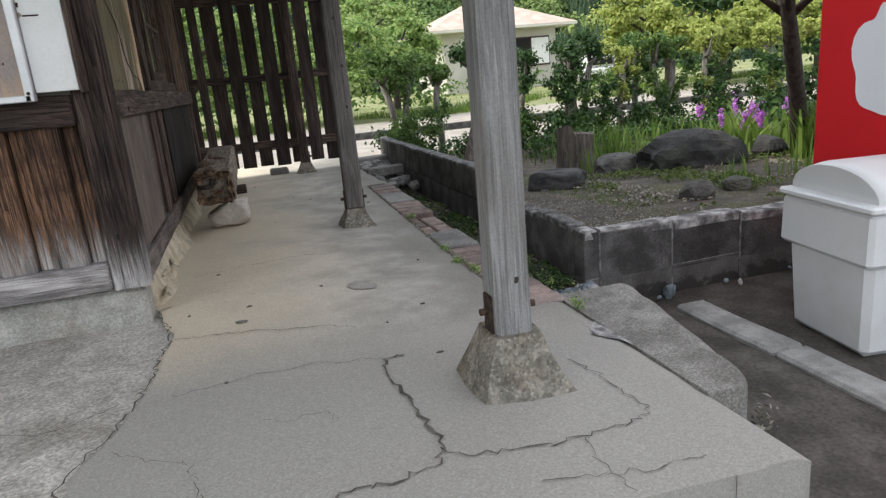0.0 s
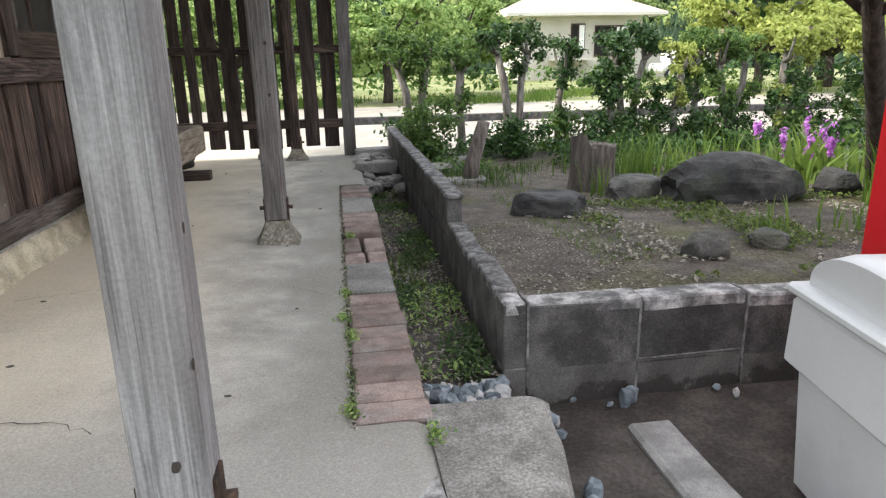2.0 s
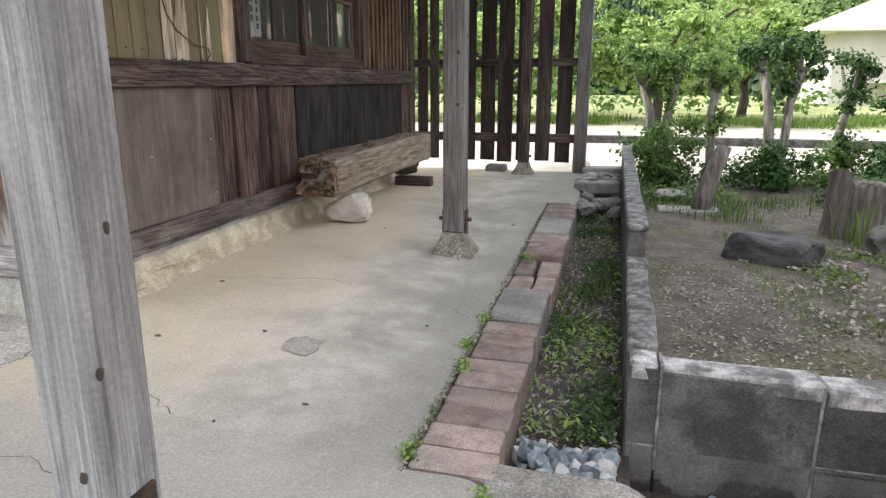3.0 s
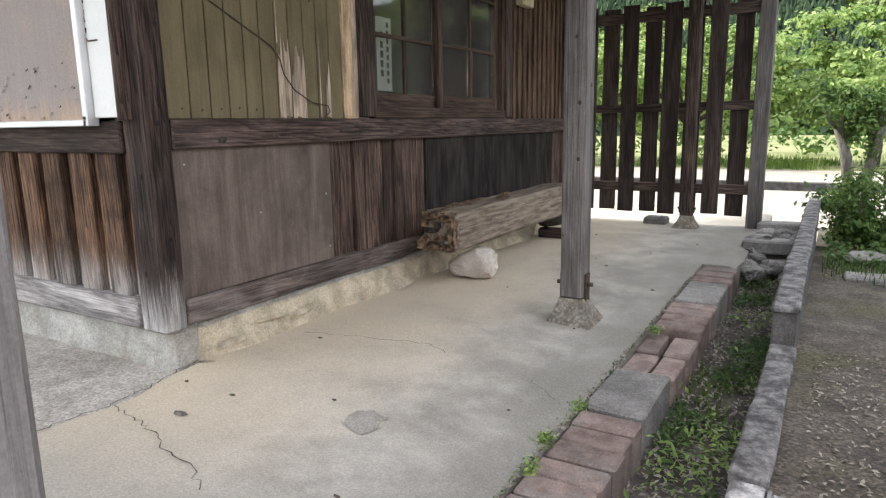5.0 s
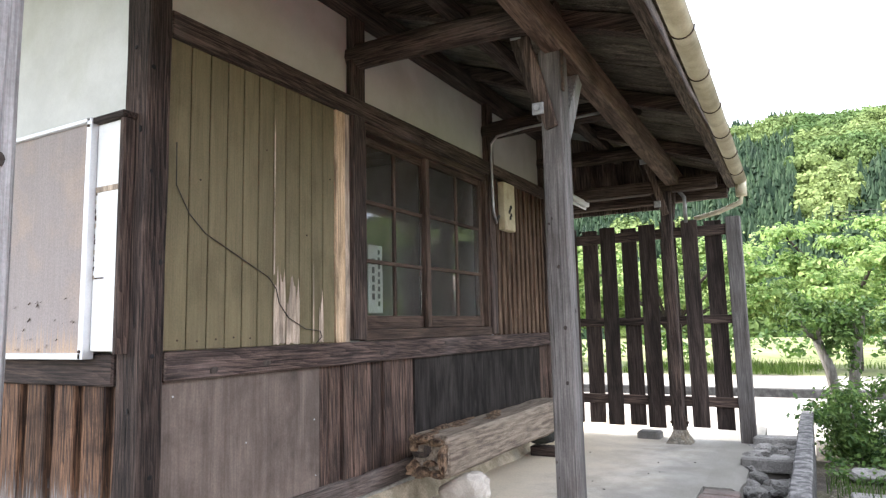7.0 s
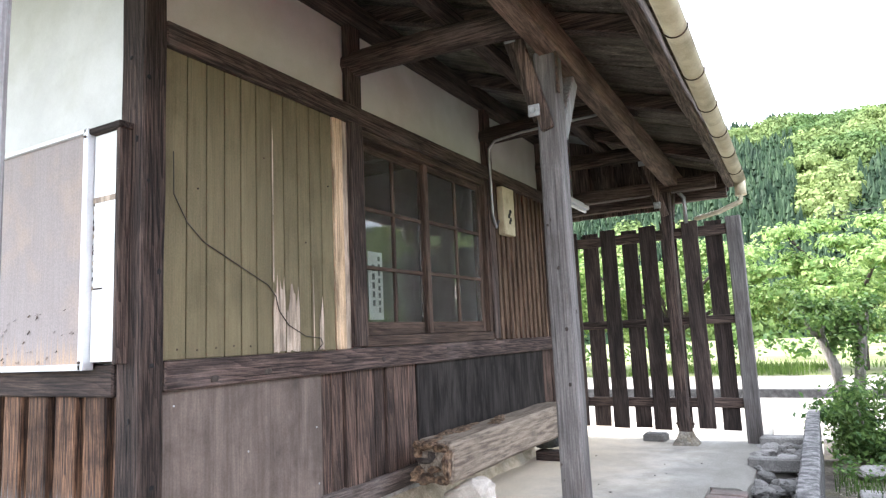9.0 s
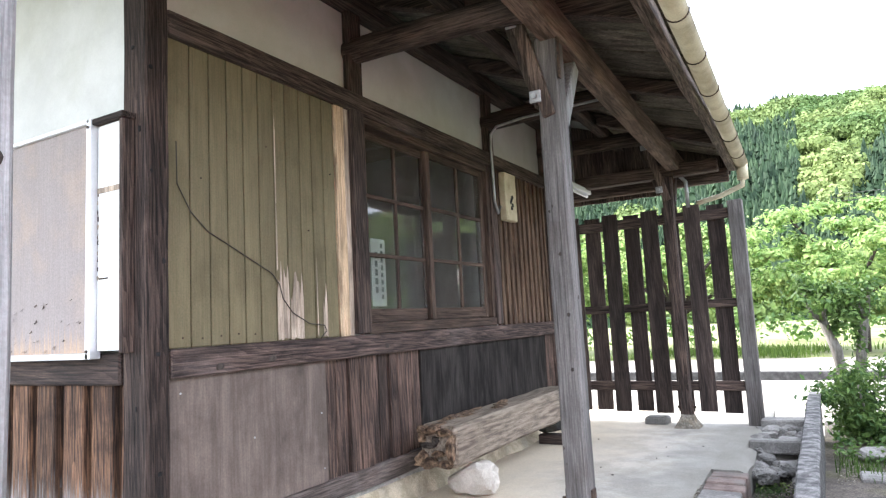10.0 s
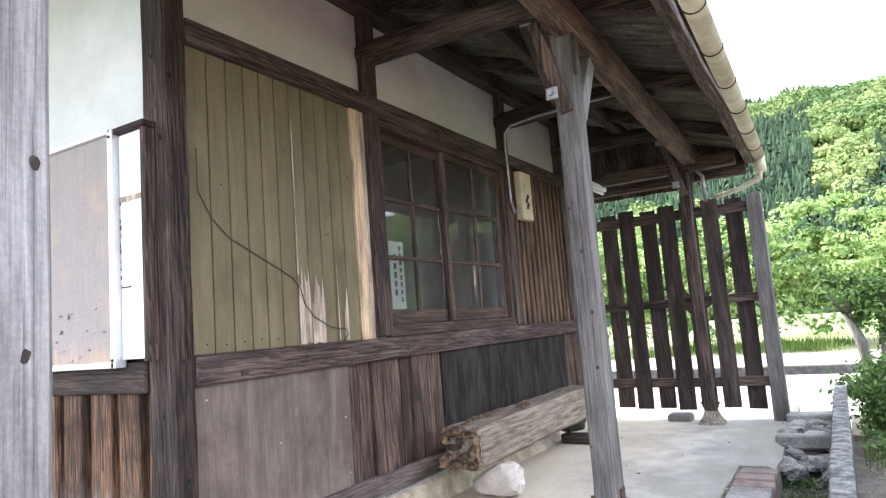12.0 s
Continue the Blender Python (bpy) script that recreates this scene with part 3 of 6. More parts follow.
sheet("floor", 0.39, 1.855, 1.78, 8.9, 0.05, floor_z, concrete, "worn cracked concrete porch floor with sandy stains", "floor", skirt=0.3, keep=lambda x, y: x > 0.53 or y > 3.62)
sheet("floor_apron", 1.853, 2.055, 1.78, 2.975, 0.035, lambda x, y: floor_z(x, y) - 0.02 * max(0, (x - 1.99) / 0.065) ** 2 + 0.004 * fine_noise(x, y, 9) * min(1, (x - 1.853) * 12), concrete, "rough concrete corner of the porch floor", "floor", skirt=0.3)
for v in bpy.data.objects["floor"].data.vertices:
    if v.co.x < 0.80 and v.co.y < 3.60:
        v.co.x += (0.80 - v.co.x) / 0.27 * (joint_x(v.co.y) - 0.53)
sheet("floor_old", -3.0, 0.68, 1.78, 3.62, 0.07, lambda x, y: floor_z(x, y) - 0.012 + 0.007 * fine_noise(x, y, 6), old_concrete, "rough older concrete beside the porch floor", "floor", skirt=0.3)
sheet("floor_far", 1.853, 2.05, 6.27, 8.9, 0.04, lambda x, y: floor_z(x, y) + 0.002 * fine_noise(x, y, 9) - 0.03 * max(0, (x - 1.99 + 0.03 * fine_noise(0.3, y, 6)) / 0.06) ** 2, concrete, "broken concrete edge of the porch floor", "floor", skirt=0.3)
sheet("step_slab", 2.045, 2.36, 2.12, 3.06, 0.02, lambda x, y: -0.068 - 0.035 * max(0, (x - 2.29) / 0.07) ** 2 + 0.004 * fine_noise(x, y, 6) + 0.002 * fine_noise(x, y, 14), apron_c, "dark rough concrete step slab beside the porch", "slab", skirt=0.2)
for v in bpy.data.objects["step_slab"].data.vertices:
    v.co.x = 2.05 + (v.co.x - 2.045) / 0.315 * (0.185 + 0.19 * (v.co.y - 2.12) - 0.06 * max(0.0, 1 - (v.co.y - 2.12) / 0.12) ** 2 + 0.014 * fine_noise(3.1, v.co.y, 7))
sheet("garden_bed", 2.44, 14, 3.44, 9.0, 0.09, bed_z, soil, "bare brown garden soil with moss and litter", "garden bed", skirt=0.3)
sheet("trench", 2.05, 2.38, 3.0, 8.9, 0.05, lambda x, y: -0.19 + 0.02 * fine_noise(x, y, 4), wet_soil, "narrow weedy drain ditch between bricks and wall", "ditch")

# ---- garden wall ----
bw = thing("garden_wall_front", (3.2, 3.42, -0.25), "low weathered concrete block wall with a broken pale top", "garden wall", kind="structure")
J = [2.365, 2.447, 2.838, 3.236, 3.64, 4.045, 4.45]
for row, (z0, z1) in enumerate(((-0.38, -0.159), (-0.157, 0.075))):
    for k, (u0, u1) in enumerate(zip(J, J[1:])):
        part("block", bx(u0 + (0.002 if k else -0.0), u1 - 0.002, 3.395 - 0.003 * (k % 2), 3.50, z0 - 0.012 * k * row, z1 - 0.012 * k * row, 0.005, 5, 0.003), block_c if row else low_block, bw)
for k, u in enumerate(J[1:-1]):
    part("joint", bx(u - 0.0045, u + 0.0045, 3.3925, 3.49, -0.23 - 0.06 * (k % 2), 0.08 - 0.012 * k, 0.001, 9, 0.0022), joint_c, bw)
for k, (u0, u1) in enumerate(zip(J, J[1:])):
    bm = bx(u0 + 0.004, u1 - 0.004, 3.391, 3.502, 0.034 - 0.012 * k, 0.083 - 0.012 * k, 0.007, 22, 0.014)
    part("coping", bm, block_cap, bw)
part("bed_joint", bx(2.37, 4.4, 3.3935, 3.49, -0.1605, -0.1545, 0.001, 60, 0.003), joint_c, bw)
sw = thing("garden_wall_side", (2.4, 5.8, -0.25), "concrete block wall along the ditch, stepped up beyond its broken corner", "garden wall", kind="structure")
for y0, y1, top in ((3.51, 3.92, 0.075), (3.93, 4.33, 0.06), (4.34, 4.50, 0.07)):
    part("block", bx(2.365, 2.44, y0, y1, -0.32, top, 0.008, 5, 0.006), block_c, sw)
    part("coping", bx(2.362, 2.445, y0, y1, top - 0.015, top + 0.018, 0.006, 9, 0.016), side_cap, sw)
ys = [4.51 + 0.4 * k for k in range(10)]
for y0, y1 in zip(ys, ys[1:]):
    part("block", bx(2.365, 2.44, y0 + 0.003, y1 - 0.003, 0.005, 0.205, 0.008, 5, 0.003), block_c, sw)
    part("block", bx(2.367, 2.44, y0 - 0.2, y1 - 0.206, -0.32, -0.003, 0.008, 5, 0.003), block_c, sw)
part("coping", bx(2.358, 2.447, 4.50, 8.1, 0.2, 0.226, 0.010, 60, 0.007), side_cap, sw)

# ---- kerb beside the bin ----
kb = thing("kerb_strip", (2.72, 2.0, -0.25), "worn flush concrete kerb stones in the damp earth", "kerb", kind="structure")
for k in range(5):
    part("kerb_stone", bx(2.715, 2.865, 2.6 - 0.6 * k + 0.004, 3.2 - 0.6 * k - 0.004, -0.42, -0.275, 0.012, 6, 0.005), kerb_c, kb)

# ---- house: walls ----
WX = 0.46            # face of the boards
WE = 7.57            # far end of the wall
def hole_wall(x0, x1, y0, y1, z0, z1, holes):
    """A wall along y with openings (y0, y1, z0, z1)."""
    bm = bmesh.new()
    cuts = sorted({y0, y1, *(h[0] for h in holes), *(h[1] for h in holes)})
    for u0, u1 in zip(cuts, cuts[1:]):
        spans = [(z0, z1)]
        for h in holes:
            if h[0] <= u0 and u1 <= h[1]:
                spans = [(z0, h[2]), (h[3], z1)]
        for s0, s1 in spans:
            bx(x0, x1, u0, u1, s0, s1, 0, bm=bm)
    return bm


wall = tagged(part("wall_east", hole_wall(0.30, WX - 0.022, 3.56, WE, 0.02, 2.79, [(4.80, 6.32, 0.95, 2.06)]), plaster),
              "white plastered upper wall above timber boards", "wall", kind="structure")
b_ = bx(-3.2, 0.40, 3.525, 3.65, 0.02, 3.6, 0)
for v in b_.verts:
    if v.co.z > 1:
        v.co.z = 2.79 if v.co.x > 0 else 3.75
ws = tagged(part("wall_south", b_, plaster), "white plastered wall above boards", "wall", kind="structure")
tagged(part("wall_north", bx(-1.80, 0.29, WE - 0.12, WE, 0.02, 3.0, 0), plaster), "plain wall closing the house", "wall", kind="structure")
tagged(part("wall_north_b", bx(-3.2, -1.93, WE - 0.12, WE, 0.02, 3.0, 0), plaster), "plain wall closing the house", "wall", kind="structure")
tagged(part("wall_north_c", bx(-1.93, -1.80, WE - 0.12, WE, 0.02, 0.9, 0), plaster), "plain wall below an opening", "wall", kind="structure")
tagged(part("wall_north_d", bx(-1.93, -1.80, WE - 0.12, WE, 2.0, 3.0, 0), plaster), "plain wall above an opening", "wall", kind="structure")
tagged(part("wall_west", bx(-3.3, -3.2, 3.53, WE, 0.02, 3.0, 0), room_m), "plain wall closing the room", "wall", kind="structure")
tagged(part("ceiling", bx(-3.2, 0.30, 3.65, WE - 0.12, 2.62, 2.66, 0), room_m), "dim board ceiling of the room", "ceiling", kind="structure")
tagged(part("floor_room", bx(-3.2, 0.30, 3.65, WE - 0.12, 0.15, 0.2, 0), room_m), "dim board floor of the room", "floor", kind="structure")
tagged(part("plinth_south", bx(-3.2, 0.47, 3.50, 3.64, -0.2, 0.135, 0.02, 30, 0.012), plinth), "patched grey concrete plinth under the wall", "plinth", kind="structure")
tagged(part("plinth_east", bx(0.31, 0.452, 3.64, WE, -0.2, 0.14, 0.02, 30, 0.01), plinth), "grey concrete plinth under the wall", "plinth", kind="structure")
# mortar slope at the foot of the east wall
bm = bmesh.new()
rows = []
for k in range(160):
    y = 3.58 + (WE - 3.58) * k / 159
    w = (0.065 + 0.055 * noise.noise(Vector((0, y * 2.1, 0.5)))) * min(1, 0.25 + (y - 3.58) / 0.35)
    r_ = []
    for q, (dx, dz) in enumerate(((0, 0.125), (0.25, 0.11), (0.55, 0.05), (0.8, 0.018), (1.0, 0.0))):
        x = WX - 0.01 + w * dx
        x += (0.018 * noise.noise(Vector((x * 9, y * 6, q + 9))) if 0 < q else 0)
        z = floor_z(x, y) + dz + (0.010 * noise.noise(Vector((x * 6, y * 6, q))) if 0 < q < 4 else -0.004)
        r_.append(bm.verts.new((x, y, z)))
    rows.append(r_)
for p0, p1 in zip(rows, rows[1:]):
    for q in range(4):
        bm.faces.new((p0[q], p0[q + 1], p1[q + 1], p1[q])).smooth = True
tagged(part("mortar_foot", bm, mortar_mud), "crumbling sandy mortar slope at the foot of the wall", "wall foot", kind="structure")

# ---- house: timber frame ----
fr = thing("timber_frame", (WX, 5.5, 0), "dark weathered timber frame of posts and rails", "timber frame", kind="structure")
part("corner_post", bx(0.362, 0.498, 3.465, 3.562, 0.13, 2.76, 0.008, 24, 0.004), corner_wood, fr, "dark cracked corner post, bleached grey at its foot")
rk_ = random.Random(9)
for k in range(12):
    z = 0.35 + 0.17 * k + rk_.uniform(-0.05, 0.05)
    if k % 2:
        part("knot", lump((0.499, rk_.uniform(3.48, 3.55), z), (0.003, rk_.uniform(0.006, 0.011), rk_.uniform(0.008, 0.014)), k + 0.3, 0.3, 2), black_m, fr)
    else:
        part("knot", lump((rk_.uniform(0.38, 0.48), 3.464, z), (rk_.uniform(0.006, 0.012), 0.003, rk_.uniform(0.008, 0.014)), k + 0.7, 0.3, 2), black_m, fr)
for k, (y, z) in enumerate(((3.78, 0.815), (4.06, 0.825), (4.9, 0.83), (5.6, 0.86), (6.4, 0.84))):
    part("knot", lump((WX + 0.043, y, z), (0.003, 0.022, 0.014), k + 4.3, 0.3, 2), dark_bark, fr)
part("rail_belt", bx(WX - 0.02, WX + 0.042, 3.564, WE, 0.785, 0.893, 0.007, 40, 0.004), belt_wood, fr)
part("rail_belt_south", bx(-3.0, 0.36, 3.455, 3.52, 0.775, 0.888, 0.007, 20, 0.004), belt_wood_x, fr)
part("sill_east", bx(WX - 0.02, WX + 0.035, 3.566, WE, 0.14, 0.236, 0.006, 40, 0.005), sill_wood, fr)
part("sill_south", bx(-3.0, 0.36, 3.45, 3.53, 0.14, 0.25, 0.006, 20, 0.004), pale_sill, fr, "bleached grey ground sill")
part("rail_head", bx(WX - 0.02, WX + 0.034, 3.564, WE, 2.075, 2.175, 0.006, 30, 0.003), wd_y, fr)
part("wall_post", bx(WX - 0.02, WX + 0.03, 4.682, 4.792, 0.9, 2.78, 0.006, 16, 0.003), wd_z, fr)
part("wall_post", bx(WX - 0.02, WX + 0.03, 6.335, 6.43, 0.9, 2.78, 0.006, 16, 0.003), wd_z, fr)
part("wall_post", bx(WX - 0.05, WX + 0.03, WE - 0.1, WE + 0.004, 0.14, 2.78, 0.006, 16, 0.003), wd_z, fr)
part("wall_plate", bx(0.40, 0.53, 3.1, 7.95, 2.62, 2.74, 0.008, 20, 0.005), wd_y, fr)

# green boards
gp = thing("green_panelling", (WX, 4.1, 0.9), "olive green painted boards with flaking paint", "wall panelling", kind="structure")
edges = [3.565, 3.68, 3.774, 3.865, 3.953, 4.04, 4.13, 4.212, 4.304, 4.389, 4.472, 4.562]
for k, (u0, u1) in enumerate(zip(edges, edges[1:])):
    part("board", bx(WX - 0.02, WX + (0.004 if k < 6 else 0.0), u0 + 0.0025, u1 - 0.0025, 0.893, 2.077, 0.003), green_paint, gp)
part("strip", bx(WX - 0.02, WX + 0.008, 4.565, 4.638, 0.893, 2.076, 0.003, 8, 0.001), raw_strip, gp, "bare pale wood strip")
part("strip", bx(WX - 0.02, WX + 0.004, 4.642, 4.681, 0.893, 2.076, 0.003, 8, 0.001), worn_paint, gp)
part("backing", bx(WX - 0.028, WX - 0.012, 3.565, 4.68, 0.9, 2.07, 0), black_m, gp)
def flake(y, w, z0, z1, seed):
    """A ragged patch of bare wood where paint has come off."""
    r = random.Random(seed)
    bm = bmesh.new()
    up = []
    lo = []
    n = 9
    for k in range(n + 1):
        u = k / n
        top = z1 - (z1 - z0) * (0.5 * r.random() if k not in (0, n) else 0.45)
        up.append(bm.verts.new((WX + 0.0052, y + w * u, top)))
        lo.append(bm.verts.new((WX + 0.0052, y + w * u, z0 + (0.01 * r.random()))))
    for k in range(n):
        bm.faces.new((lo[k], lo[k + 1], up[k + 1], up[k]))
    return part("flake", bm, worn_paint, gp)
flake(4.134, 0.075, 0.895, 1.26, 3)
flake(4.215, 0.086, 0.895, 1.24, 8)
flake(4.133, 0.008, 1.2, 1.62, 4)
flake(4.437, 0.032, 0.895, 1.17, 5)
flake(4.133, 0.007, 1.5, 2.06, 6)
flake(4.395, 0.006, 0.9, 1.3, 7)
for k, (y, z) in enumerate(((3.64, 0.93), (3.73, 0.925), (3.82, 0.93), (3.91, 0.935), (4.0, 0.93), (4.085, 1.75), (3.73, 1.55), (4.35, 1.4), (4.52, 1.7))):
    part("nail", tube([(WX + 0.002, y, z), (WX + 0.0065, y, z)], 0.004, 6), rust, gp)

# boards under the belt
lp = thing("lower_panelling", (WX, 5.5, 0.25), "dark lower wall boards, partly covered by plywood and a black sheet", "wall panelling", kind="structure")
part("plywood", bx(WX - 0.01, WX + 0.014, 3.564, 4.43, 0.235, 0.786, 0.003), plywood, lp, "grey-brown weathered plywood sheet")
part("backing", bx(WX - 0.03, WX - 0.012, 4.432, 5.272, 0.236, 0.785, 0), black_m, lp)
cut = [4.434, 4.515, 4.60, 4.685, 4.785, 4.865, 4.95, 5.03, 5.11, 5.19, 5.272]
for k, (u0, u1) in enumerate(zip(cut, cut[1:])):
    g_ = 0.009 if k in (2, 4, 6, 8) else 0.0015
    part("board", bx(WX - 0.02, WX + (0.0, 0.016)[k // 2 % 2] + 0.002 * (k % 2), u0 + g_, u1 - 0.001, 0.23, 0.79, 0.004, 4, 0.0015), brown_board, lp)
for y, z in ((3.975, 0.512), (4.39, 0.55), (4.40, 0.30), (3.62, 0.73)):
    part("nail", tube([(WX + 0.013, y, z), (WX + 0.0165, y, z)], 0.004, 8), steel, lp)
part("black_sheet", bx(WX - 0.012, WX + 0.012, 5.275, 7.26, 0.23, 0.787, 0.003), black_sheet, lp, "dull black painted sheet")
part("board", bx(WX - 0.02, WX + 0.012, 7.262, 7.36, 0.23, 0.787, 0.004), brown_board, lp)
part("board", bx(WX - 0.02, WX + 0.004, 7.36, 7.47, 0.23, 0.787, 0.004), brown_board, lp)
# battens beside the window
bt = thing("batten_panelling", (WX, 7.0, 0.9), "brown vertical boards with narrow battens", "wall panelling", kind="structure")
part("backing", bx(WX - 0.02, WX - 0.002, 6.43, 7.47, 0.893, 2.076, 0), batten_wood, bt)
for k in range(11):
    y = 6.47 + 0.094 * k
    part("batten", bx(WX - 0.004, WX + 0.018, y, y + 0.03, 0.893, 2.076, 0.005, 6, 0.002), batten_wood, bt)
# boards of the south wall
sp = thing("south_panelling", (-0.5, 3.5, 0.25), "rust-brown weathered boards bleached grey at the bottom", "wall panelling", kind="structure")
part("backing", bx(-3.0, 0.36, 3.512, 3.522, 0.25, 0.775, 0), black_m, sp)
u = 0.358
k = 0
while u > -2.2:
    w = (0.058, 0.122)[k % 2]
    part("board", bx(u - w + 0.0015, u - 0.0015, 3.472 if k % 2 else 3.500, 3.53, 0.245, 0.78, 0.006, 5, 0.003), rust_board, sp)
    u -= w
    k += 1

# ---- window ----
win = thing("window_1", (WX - 0.03, 5.56, 0.95), "sliding wooden window with small dusty panes", "window", kind="structure")
part("window_sill", bx(WX - 0.10, WX + 0.02, 4.79, 6.335, 0.895, 0.955, 0.005, 8, 0.002), frame_wood_y, win)
part("window_head", bx(WX - 0.10, WX + 0.005, 4.79, 6.335, 2.03, 2.074, 0.004), frame_wood_y, win)
part("jamb", bx(WX - 0.10, WX + 0.01, 4.792, 4.822, 0.955, 2.03, 0.004), frame_wood, win)
part("jamb", bx(WX - 0.10, WX + 0.01, 6.30, 6.333, 0.955, 2.03, 0.004), frame_wood, win)
for n_, (y0, y1, x) in enumerate(((4.825, 5.555, WX - 0.075), (5.505, 6.30, WX - 0.040))):
    sash = part("sash", bx(x - 0.015, x + 0.015, y0, y0 + 0.045, 0.957, 2.028, 0.003), frame_wood, win)
    part("stile", bx(x - 0.015, x + 0.015, y1 - 0.045, y1, 0.957, 2.028, 0.003), frame_wood, sash)
    part("rail", bx(x - 0.014, x + 0.014, y0 + 0.045, y1 - 0.045, 0.957, 1.03, 0.003), frame_wood_y, sash)
    part("rail", bx(x - 0.014, x + 0.014, y0 + 0.045, y1 - 0.045, 1.985, 2.028, 0.003), frame_wood_y, sash)
    ym = (y0 + y1) / 2 + 0.015
    part("glazing_bar", bx(x - 0.010, x + 0.012, ym - 0.011, ym + 0.011, 1.03, 1.985, 0.003), frame_wood, sash)
    zs = [1.03, 1.33, 1.66, 1.985]
    for z in zs[1:3]:
        part("glazing_bar", bx(x - 0.010, x + 0.013, y0 + 0.045, y1 - 0.045, z - 0.011, z + 0.011, 0.003), frame_wood_y, sash)
    for z0, z1 in zip(zs, zs[1:]):
        for a0, a1 in ((y0 + 0.045, ym), (ym, y1 - 0.045)):
            g = part("pane", bx(x - 0.0015, x + 0.0015, a0 + 0.002, a1 - 0.002, z0 + 0.002, z1 - 0.002, 0), glass, sash)
            g.visible_shadow = False

# ---- porch roof ----
def roof_z(x):
    return 2.285 + 0.33 * (2.10 - x)


def sag(bm):
    """The eaves sink a little towards the far end."""
    for v in bm.verts:
        f = (v.co.y - 4.8) * max(0.0, min(1.0, (v.co.x - 0.4) / 1.1))
        v.co.z -= 0.040 * f
    return bm


RF = thing("porch_roof", (1.3, 5.0, 2.2), "dark timber porch roof with bare boards and rafters", "roof", kind="structure")
part("plate", sag(bx(1.505, 1.608, 1.5, 8.0, 2.215, 2.365, 0.008, 30, 0.004)), plate_wood, RF, "brown eaves beam on the porch posts")
part("eaves_purlin", sag(bx(1.955, 2.015, 1.5, 7.98, 2.205, 2.30, 0.008, 40, 0.012)), purlin_wood, RF)
part("purlin", sag(bx(1.0, 1.09, 1.5, 8.0, 2.50, 2.575, 0.008, 20, 0.006)), wd_y, RF)
for k in range(6):
    y = 1.52 + 1.13 * k
    part("rafter", sag(beam((0.40, y, roof_z(0.40) - 0.05), (2.0, y, roof_z(2.0) - 0.05), 0.07, 0.085)), wd_x, RF)
rr = random.Random(4)
y = 1.5
while y < 8.0:
    w = rr.uniform(0.12, 0.19)
    part("roof_board", sag(beam((0.30, y + w / 2, roof_z(0.30) + 0.012 + rr.uniform(0, 0.008)), (2.06, y + w / 2, roof_z(2.06) + 0.012 + rr.uniform(0, 0.008)), w - 0.004, 0.016, 0.002, 3, 0.002)), sheath, RF)
    y += w
part("roof_cover", sag(beam((-2.9, 4.75, roof_z(-2.9) + 0.085), (2.06, 4.75, roof_z(2.06) + 0.075), 6.6, 0.05, 0.01, 0, 0)), tile_m, RF)
part("roof_cover_back", beam((-8.0, 4.75, 2.2), (-2.9, 4.75, roof_z(-2.9) + 0.075), 6.6, 0.05, 0.01, 0, 0), tile_m, RF)
# cross beams, round and a little bent
for y, bow, drop in ((4.737, 0.02, 0.055), (6.382, 0.02, 0.0), (2.40, 0.03, 0.05), (7.52, 0.0, 0.03)):
    pts = [(0.40 + 1.2 * q / 8, y, 2.408 + bow * math.sin(math.pi * q / 8) - drop * q / 8) for q in range(9)]
    b_ = tube(pts, 0.066, 10)
    uneven(b_, 0.008, 4)
    part("cross_beam", b_, wd_x, RF, "dark round cross beam")
part("end_beam", bx(0.43, 1.90, 7.67, 7.77, 2.05, 2.16, 0.008, 10, 0.004), wd_x, RF)
part("end_beam", bx(0.40, 1.95, 7.95, 8.01, 2.0, 2.12, 0.006, 10, 0.003), wd_x, RF)
for k in range(19):
    x = -0.32 + 0.12 * k
    part("gable_board", bx(x, x + 0.124, 8.012 + 0.02 * (k % 2), 8.03 + 0.02 * (k % 2), 1.965 if x < 1.4 else 2.06, roof_z(x) + 0.03 - 0.128 * max(0.0, min(1.0, (x - 0.4) / 1.1)), 0.002), wd_z, RF)

# ---- gutter ----
def slope(bm):
    """The gutter falls towards its far outlet."""
    for v in bm.verts:
        v.co.x -= 0.035 + 0.015 * (v.co.y - 4.9)
        v.co.z += 0.085 - 0.035 * (v.co.y - 4.9)
    return bm


gt = thing("gutter", (2.14, 5, 2.1), "yellowed plastic half-round eaves gutter with rings", "gutter")
bm = bmesh.new()
R_ = 0.052
ring = []
n = 12
for y in [1.4 + 0.55 * q for q in range(13)]:
    ring.append([bm.verts.new((2.135 + R_ * math.cos(t_), y, 2.165 + R_ * math.sin(t_))) for t_ in (math.pi + math.pi * q / n for q in range(n + 1))])
for c0, c1 in zip(ring, ring[1:]):
    for q in range(n):
        bm.faces.new((c0[q], c1[q], c1[q + 1], c0[q + 1])).smooth = True
bmesh.ops.solidify(bm, geom=bm.faces[:], thickness=0.003)
part("trough", slope(bm), gutter_m, gt)
for k in range(12):
    y = 1.75 + 0.53 * k
    b_ = tube([(2.135 + 0.056 * math.cos(t_), y, 2.165 + 0.056 * math.sin(t_)) for t_ in (math.pi + math.pi * q / 10 for q in range(11))], 0.0035, 6)
    part("hanger", slope(b_), rust, gt)
part("outlet", slope(tube([(2.14, 7.96, 2.18), (2.14, 7.96, 2.02)], 0.045, 12)), gutter_m, gt)
part("downpipe", slope(tube([(2.14, 7.96, 2.05), (2.13, 7.97, 1.97), (1.95, 8.0, 1.91), (1.75, 8.0, 1.87)], 0.022, 10)), gutter_m, gt)

